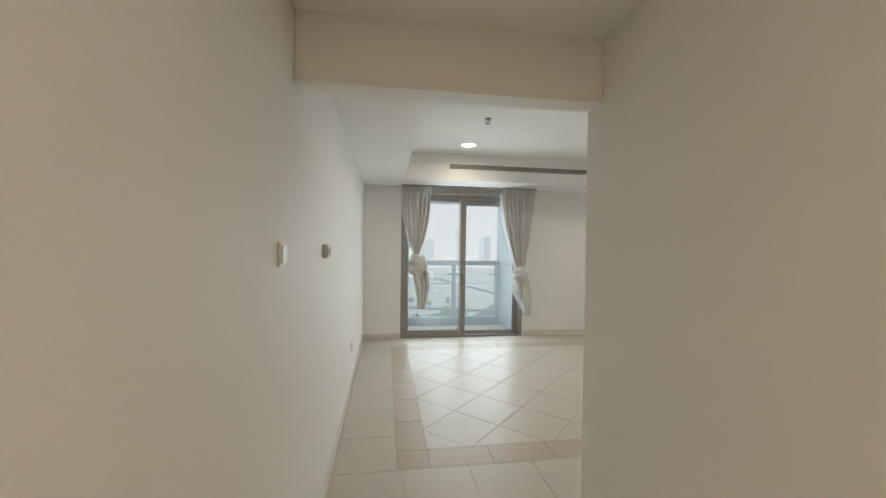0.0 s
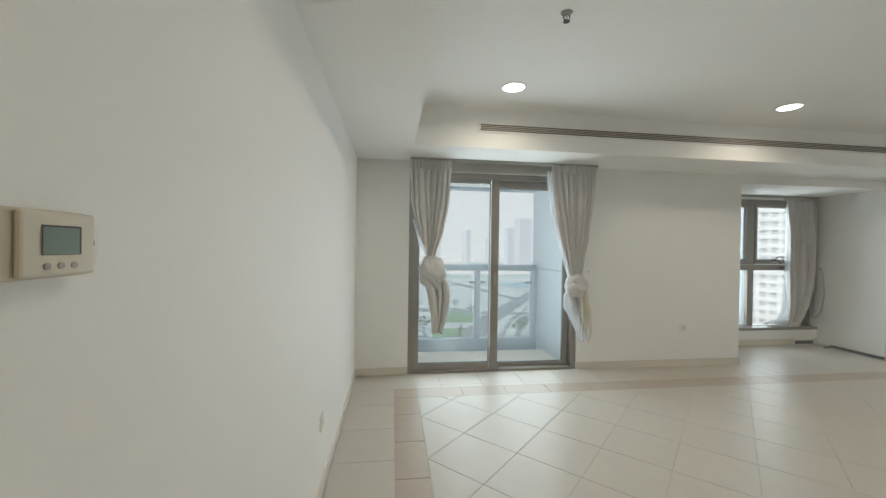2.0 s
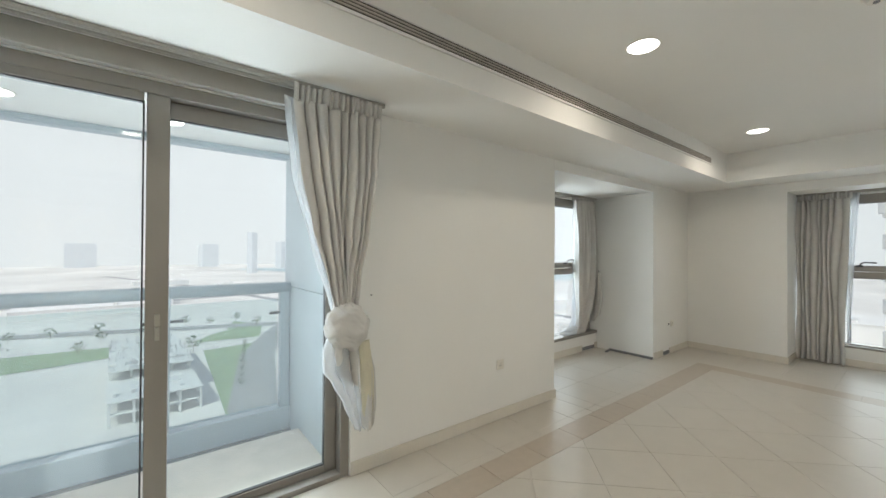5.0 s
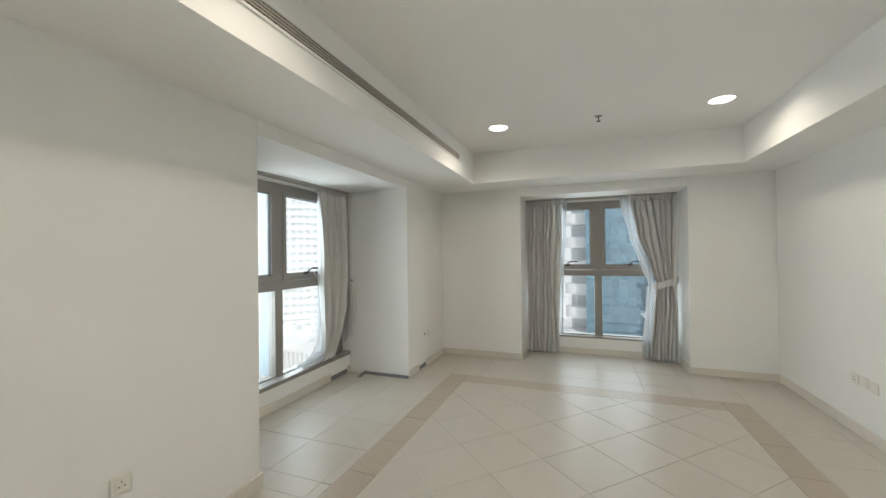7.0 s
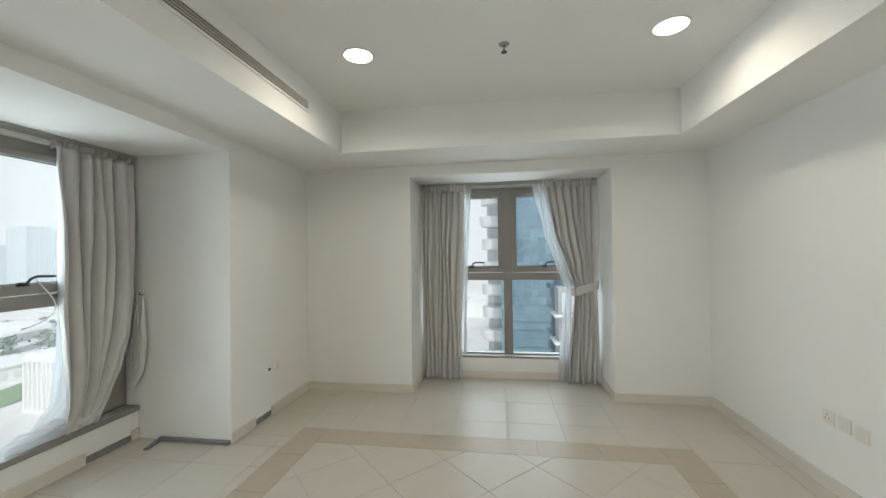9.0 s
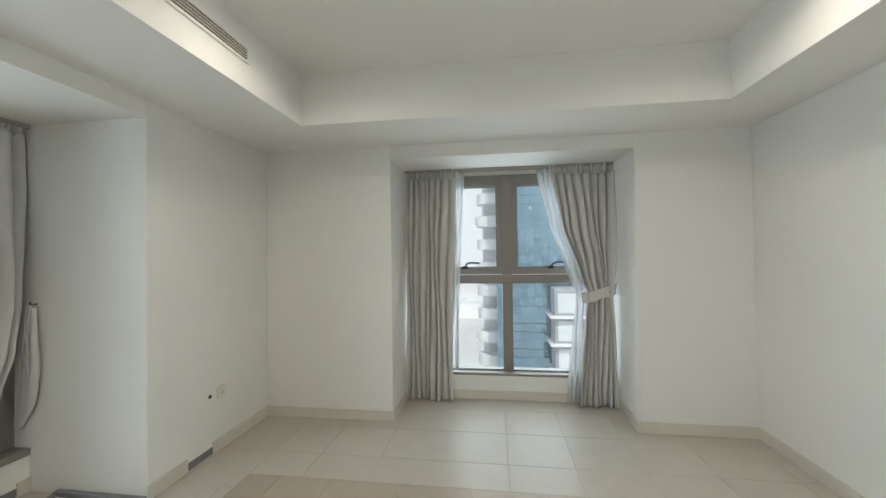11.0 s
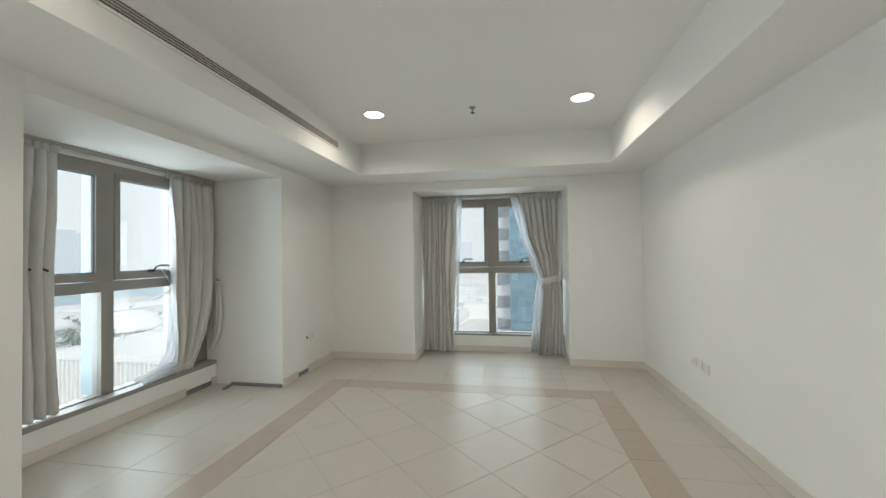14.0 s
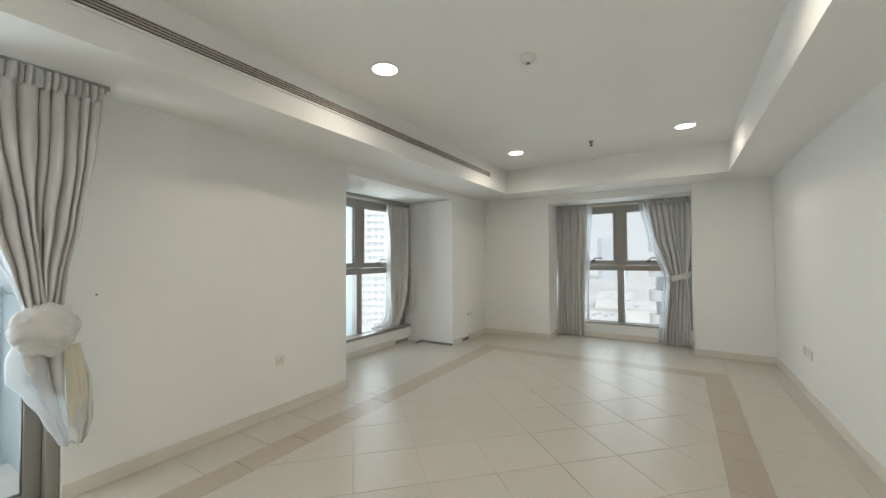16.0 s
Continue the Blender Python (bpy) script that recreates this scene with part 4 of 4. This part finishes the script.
def tower(name, label, x, y, rz, w, d, h, floors, bays, wall, glazing, group="", slab=0.5, pier=0.6, proud=0.4):
    """A storeyed block: a glazed core with floor bands and piers standing proud of it."""
    t = thing(name, label, "building", group)
    t.matrix_world = pose(x, y, GROUND, 0, 0, rz)
    part("facade_glass", box(-w / 2, w / 2, -d / 2, d / 2, 0, h), glazing, t, "glazed storeys")
    bands, piers = bmesh.new(), bmesh.new()
    fh = h / floors
    for k in range(floors + 1):
        box(-w / 2 - proud, w / 2 + proud, -d / 2 - proud, d / 2 + proud, k * fh - slab, k * fh + slab, 0, bands)
    for k in range(bays + 1):
        u = -w / 2 + k * w / bays
        box(u - pier, u + pier, -d / 2 - proud * 0.9, -d / 2 + 0.1, 0, h, 0, piers)
        box(u - pier, u + pier, d / 2 - 0.1, d / 2 + proud * 0.9, 0, h, 0, piers)
    nb = max(2, int(bays * d / w))
    for k in range(nb + 1):
        v = -d / 2 + k * d / nb
        box(-w / 2 - proud * 0.9, -w / 2 + 0.1, v - pier, v + pier, 0, h, 0, piers)
        box(w / 2 - 0.1, w / 2 + proud * 0.9, v - pier, v + pier, 0, h, 0, piers)
    tagged(part("floor_bands", bands, wall, t), kind="stuff")
    tagged(part("piers", piers, wall, t), kind="stuff")
    part("roof", box(-w / 2, w / 2, -d / 2, d / 2, h, h + 2.0, 0.1), wall, t)
    return t


x, y = out(42.2, 190)
tower("apartment_tower", "white concrete high-rise with a grid of balconies", x, y, -48, 27, 20, 105, 32, 9, WHITE, SHADE, slab=0.75, pier=0.55, proud=0.7)
pod = tower("parking_podium", "low pale building with upright ribs and a cluttered flat roof", 126, 113, 0, 48, 76, 16, 1, 28, WHITE, CONC, slab=0.5, pier=0.3, proud=0.5)
rp_ = random.Random(8)
for k in range(26):
    a, b = rp_.uniform(-21, 18), rp_.uniform(-35, 33)
    w, h = rp_.uniform(1.0, 4.5), rp_.uniform(0.8, 2.4)
    part("roof_unit", box(a, a + w, b, b + w * rp_.uniform(0.5, 1.6), 18.0, 18.0 + h, 0.1), CONC if k % 3 else WHITE, pod, "grey roof plant")


def vault(x, y, rz, w, d, h):
    t = thing("vaulted_hall", "long low hall with a smooth white curved roof", "building", "vaulted halls")
    t.matrix_world = pose(x, y, GROUND, 0, 0, rz)
    part("wall", box(-w / 2, w / 2, -d / 2, d / 2, 0, 5, 0.2), CONC, t)
    bm = bmesh.new()
    bmesh.ops.create_uvsphere(bm, u_segments=40, v_segments=20, radius=1)
    bmesh.ops.delete(bm, geom=[v for v in bm.verts if v.co.z < -0.01], context="VERTS")
    for v in bm.verts:
        v.co = (v.co.x * w * 0.56, v.co.y * d * 0.6, 5 + v.co.z * h)
    part("roof", bm, WHITE, t, smooth=True)
    return t


vault(*out(50, 305), -30, 34, 28, 11)
vault(*out(60, 330), 10, 80, 30, 6)
vault(*out(42, 360), -20, 60, 34, 8)


def construction(x, y, rz, w, d, storeys):
    """An open concrete frame: slabs on columns, starter bars and stacked formwork on the top deck."""
    t = thing("construction_frame", "unfinished grey concrete frame building with open decks", "building")
    t.matrix_world = pose(x, y, GROUND, 0, 0, rz)
    rnd = random.Random(77)
    nx, ny = 5, 13
    for k in range(storeys):
        z = 3.4 * (k + 1)
        cut = 0 if k < storeys - 1 else d * 0.28
        part("deck", box(-w / 2, w / 2, -d / 2 + cut, d / 2, z - 0.3, z, 0.03), CONC, t)
        cols = bmesh.new()
        for i in range(nx):
            for j in range(ny):
                u, v = -w / 2 + 0.6 + (w - 1.2) * i / (nx - 1), -d / 2 + 0.6 + (d - 1.2) * j / (ny - 1)
                if v > -d / 2 + cut:
                    box(u - 0.3, u + 0.3, v - 0.3, v + 0.3, z - 3.4, z - 0.3, 0, cols)
        tagged(part("columns", cols, CONC, t), kind="stuff")
    bars_, top = bmesh.new(), 3.4 * storeys
    for k in range(150):
        u, v, h = rnd.uniform(-w / 2, w / 2), rnd.uniform(-d / 2 + d * 0.28, d / 2), rnd.uniform(0.8, 2.4)
        box(u - 0.08, u + 0.08, v - 0.08, v + 0.08, top, top + h, 0, bars_)
    tagged(part("starter_bars", bars_, ASPHALT, t), kind="stuff")
    for k in range(28):
        u, v, a, b = rnd.uniform(-w / 2, w / 2 - 3), rnd.uniform(-d / 2, d / 2 - 3), rnd.uniform(0.8, 3.5), rnd.uniform(0.8, 3.5)
        z = top if v > -d / 2 + d * 0.28 else top - 3.4
        part("formwork", box(u, u + a, v, v + b, z, z + rnd.uniform(0.2, 1.1), 0.04), WHITE if k % 2 else SHADE, t, "stacked formwork")
    return t


construction(2, 172, 3, 22, 70, 3)
cars = bmesh.new()
rc = random.Random(91)
for (x0, y0), (x1, y1) in zip(BOULEVARD[1:6], BOULEVARD[2:7]):
    n = int(math.hypot(x1 - x0, y1 - y0) / 3.2)
    for off in (14, 22, 34, 43, 52):
        for i in range(n):
            if rc.random() < 0.6:
                f = i / n
                px, py = x0 + (x1 - x0) * f + off * 0.9, y0 + (y1 - y0) * f - off * 0.45
                box(px - 0.9, px + 0.9, py - 2.1, py + 2.1, GROUND + 0.45, GROUND + 1.15, 0, cars)
                box(px - 0.8, px + 0.8, py - 1.1, py + 1.2, GROUND + 1.15, GROUND + 1.75, 0, cars)
CARPAINT = material("car_paint", (0.42, 0.42, 0.43), rough=0.3, vary=0.6, grain=0.3, fine=0.6)
tagged(link(cars, "parked_cars", CARPAINT), "rows of small parked cars beside the boulevard far below", "cars", kind="stuff")
ot = tower("office_tower", "blue glass high-rise office tower", 70, -10.2, 88, 26, 24, 92, 26, 13, BLUEGL, BLUEGL, slab=0.10, pier=0.05, proud=0.16)
panels = bmesh.new()
pr = random.Random(31)
for i in range(26):
    for j in range(78):
        u0, z0 = -13 + i, 92 / 78 * j
        t1, t2 = pr.gauss(0, 0.03), pr.gauss(0, 0.05)
        q = [(u0 + 0.04, z0 + 0.04), (u0 + 0.96, z0 + 0.04), (u0 + 0.96, z0 + 1.14), (u0 + 0.04, z0 + 1.14)]
        panels.faces.new([panels.verts.new((a, 12.20 + t1 * (a - u0 - 0.5) + t2 * (b - z0 - 0.6), b)) for a, b in q])
tagged(part("glass_panels", panels, BLUEPANEL, ot, "mirroring blue glass panels"), kind="stuff")


def rim_line(half, depth, n=16):
    return [(half * math.cos(math.pi * i / n), -depth * math.sin(math.pi * i / n) ** 0.7) for i in range(n + 1)]


def prism(rim, back, z0, z1, bm=None):
    """A slab with a curved front rim and a straight back."""
    bm = bm or bmesh.new()
    pts = rim + [(rim[-1][0], back), (rim[0][0], back)]
    lo, hi = [bm.verts.new((px, py, z0)) for px, py in pts], [bm.verts.new((px, py, z1)) for px, py in pts]
    for i in range(len(pts)):
        bm.faces.new((lo[i], lo[(i + 1) % len(pts)], hi[(i + 1) % len(pts)], hi[i]))
    bm.faces.new(lo)
    bm.faces.new(hi)
    return bm


def balcony_tower(x, y, rz):
    """A rounded tower end: on each storey a curved slab with a parapet, and a set-back glazed wall."""
    t = thing("balcony_tower", "white residential tower with curved stacked balconies", "building")
    t.matrix_world = pose(x, y, GROUND, 0, 0, rz)
    part("core", box(-2.4, 2.4, 0.6, 16, 0, 98, 0.2), WHITE, t)
    rnd = random.Random(17)
    for k in range(28):
        z = 3.4 * k + 0.4
        b = part("balcony", prism(rim_line(3.2, 2.6), 1.0, z, z + 0.35), WHITE, t)
        part("parapet", prism(rim_line(3.2 if k % 5 else 3.5, 2.6), -0.05, z + 0.35, z + 1.55), WHITE, b)
        part("window_band", box(-2.1, 2.1, 0.45, 0.59, z + 0.5, z + 3.1), DARKGL, t, "pale glazed doors")
        for u in (-0.7, 0.7):
            part("mullion", box(u - 0.06, u + 0.06, 0.38, 0.45, z + 0.5, z + 3.1), CONC, t)
        if rnd.random() < 0.5:
            part("pillar", box(-1.9, -1.5, -0.9, -0.5, z + 1.15, z + 3.4), WHITE, t)
    return t


balcony_tower(63, 3.05, -90)

st = thing("balcony_stack", "narrow grey tower edge with white balcony slabs", "building")
st.matrix_world = pose(54.5, -5.3, GROUND, 0, 0, 0)
part("core", box(-1.6, 1.6, -2.2, 1.7, 0, 43, 0.1), CLADDING, st)
for k in range(12):
    part("balcony", box(-2.4, 1.6, -2.4, 2.3, 3.4 * k + 2, 3.4 * k + 2.25, 0.05), WHITE, st)
    part("window_band", box(-1.68, -1.58, -1.6, 1.3, 3.4 * k + 2.6, 3.4 * k + 5.0), DARKGL, st, "pale glazing")

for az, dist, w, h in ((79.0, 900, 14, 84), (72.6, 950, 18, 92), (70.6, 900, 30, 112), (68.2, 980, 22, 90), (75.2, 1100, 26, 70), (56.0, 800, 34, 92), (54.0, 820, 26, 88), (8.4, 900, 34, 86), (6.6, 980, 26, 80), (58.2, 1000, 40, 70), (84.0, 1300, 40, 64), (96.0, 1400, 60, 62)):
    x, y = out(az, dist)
    tower("distant_tower", "high-rise tower near the horizon, its haze painted as a pale glow", x, y, az * 3 % 40, w, w * 0.8, h, 18, 5, HAZE_GLOW, HAZE_GLOW, "distant towers", slab=0.9, pier=0.9, proud=0.5)


def low_block(x, y, rz, w, d, h, label, mat=WHITE, name="low_building"):
    t = thing(name, label, "building", "low buildings")
    t.matrix_world = pose(x, y, GROUND, 0, 0, rz)
    part("wall", box(-w / 2, w / 2, -d / 2, d / 2, 0, h, 0.1), mat, t)
    part("roof", box(-w / 2 - 0.5, w / 2 + 0.5, -d / 2 - 0.5, d / 2 + 0.5, h, h + 0.7, 0.1), WHITE, t)
    g = bmesh.new()
    for k in range(int(w / 4)):
        u = -w / 2 + 2 + 4 * k
        box(u - 1.2, u + 1.2, -d / 2 - 0.08, -d / 2 + 0.05, h * 0.25, h * 0.75, 0, g)
        box(u - 1.2, u + 1.2, d / 2 - 0.05, d / 2 + 0.08, h * 0.25, h * 0.75, 0, g)
    tagged(part("windows", g, DARKGL, t), kind="stuff")
    rr = random.Random(int(abs(x) + w))
    for k in range(5):
        a, b = rr.uniform(-w * 0.4, w * 0.4), rr.uniform(-d * 0.4, d * 0.4)
        part("roof_unit", box(a - 1.2, a + 1.2, b - 1, b + 1, h + 0.7, h + 2.2, 0.1), CONC, t)
    return t


rl = random.Random(12)
for az, dist, w, d, h in ((92, 420, 60, 22, 6), (86, 480, 50, 20, 5), (96, 380, 70, 24, 6), (40, 300, 60, 30, 10), (61, 230, 40, 24, 6), (49, 420, 90, 40, 8), (10, 260, 60, 24, 8), (14, 330, 60, 30, 9), (7.5, 420, 80, 30, 8), (4.5, 300, 40, 24, 12), (81, 560, 40, 20, 5), (89, 640, 60, 26, 6)):
    x, y = out(az, dist)
    low_block(x, y, rl.uniform(-15, 15), w, d, h, "low pale flat-roofed building far below")

# ---- floor tiles ----
tagged(link(boxes((XW - 0.1, XE + 0.6, 1.0, 6.6, -0.2, -0.004), (XW - 0.1, 1.2, -2.9, 1.0, -0.2, -0.004)), "floor", GROUT), "cream polished tile floor with a beige border band", "floor", kind="structure")
FLOOR = bpy.data.objects["floor"]


def clip_poly(poly, x0, x1, y0, y1):
    for ax, lim, keep in ((0, x0, 1), (0, x1, -1), (1, y0, 1), (1, y1, -1)):
        res = []
        for i, p in enumerate(poly):
            q = poly[(i + 1) % len(poly)]
            a, b = (p[ax] - lim) * keep, (q[ax] - lim) * keep
            if a >= 0:
                res.append(p)
            if a * b < 0:
                f = a / (a - b)
                res.append((p[0] + (q[0] - p[0]) * f, p[1] + (q[1] - p[1]) * f))
        poly = res
        if len(poly) < 3:
            return []
    return poly


def area_of(poly):
    return abs(sum(p[0] * q[1] - q[0] * p[1] for p, q in zip(poly, poly[1:] + poly[:1]))) / 2


TILES = {}


def tile(poly, mat, name="tile"):
    """One floor tile: a slab with an eased edge, a joint's half width smaller all round."""
    if len(poly) < 3 or area_of(poly) < 0.004:
        return
    cx, cy = sum(p[0] for p in poly) / len(poly), sum(p[1] for p in poly) / len(poly)
    loc = [(p[0] - cx, p[1] - cy) for p in poly]
    key = (mat.name, tuple((round(a, 3), round(b, 3)) for a, b in loc))
    me = TILES.get(key)
    if me is None:
        def inset(d):
            r = []
            for a, b in loc:
                n = math.hypot(a, b)
                f = max(0.3, 1 - d * 1.35 / max(n, 0.02))
                r.append((a * f, b * f))
            return r
        bm = bmesh.new()
        lo = [bm.verts.new((a, b, -0.006)) for a, b in inset(0.0014)]
        mid = [bm.verts.new((a, b, -0.0012)) for a, b in inset(0.0014)]
        top = [bm.verts.new((a, b, 0.0)) for a, b in inset(0.0028)]
        k = len(loc)
        for p, q in ((lo, mid), (mid, top)):
            for i in range(k):
                bm.faces.new((p[i], p[(i + 1) % k], q[(i + 1) % k], q[i]))
        bm.faces.new(top)
        bmesh.ops.recalc_face_normals(bm, faces=bm.faces)
        if bm.faces[-1].normal.z < 0:
            bmesh.ops.reverse_faces(bm, faces=bm.faces)
        me = bpy.data.meshes.new(name)
        bm.to_mesh(me)
        bm.free()
        me.materials.append(mat)
        TILES[key] = me
    ob = new(name, me)
    ob.location = (cx, cy, 0)
    ob.parent = FLOOR


BX0, BX1, BY0, BY1, BW = 0.29, 7.23, 2.22, 5.28, 0.225
IX0, IX1, IY0, IY1 = BX0 + BW, BX1 - BW, BY0 + BW, BY1 - BW
HALF = 0.318
for i in range(-2, 24):
    for j in range(-6, 8):
        if (i + j) % 2 == 0:
            cx, cy = 0.83 + HALF * i, 3.69 + HALF * (j + 1)
            tile(clip_poly([(cx - HALF, cy), (cx, cy - HALF), (cx + HALF, cy), (cx, cy + HALF)], IX0, IX1, IY0, IY1), TILE)
P = 0.45
for i in range(-6, 24):
    for j in range(-18, 10):
        x0, y0 = 1.675 + P * (i - 2), 3.56 + P * j
        sq = [(x0, y0), (x0 + P, y0), (x0 + P, y0 + P), (x0, y0 + P)]
        for reg in ((XW, XJ, -2.8, YJ), (XW, 3.2, YJ, BY0), (3.2, XE, YS, BY0), (XW, BX0, BY0, BY1), (BX1, X2 if Y2A < y0 < Y2B - P else XE, BY0, BY1),
                    (XW, X1A, BY1, YN), (X1A, X1B, BY1, Y1), (X1B, XE, BY1, YN)):
            tile(clip_poly(sq, *reg), TILE)
for j in range(-18, 10):
    y0 = 3.56 + P * j
    sq = [(XE, y0), (X2, y0), (X2, y0 + P), (XE, y0 + P)]
    if not (Y2A < y0 < Y2B - P):
        tile(clip_poly(sq, XE, X2, Y2A, Y2B), TILE)
k = 0
u = BX0
while u < BX1 - 0.01:
    v = min(u + (BW if k == 0 else P), BX1)
    for y0 in (BY0, BY1 - BW):
        tile([(u, y0), (v, y0), (v, y0 + BW), (u, y0 + BW)], BANDTILE, "border_tile")
    u, k = v, k + 1
u = IY0
while u < IY1 - 0.01:
    v = min(u + P, IY1)
    for x0 in (BX0, BX1 - BW):
        tile([(x0, u), (x0 + BW, u), (x0 + BW, v), (x0, v)], BANDTILE, "border_tile")
    u = v
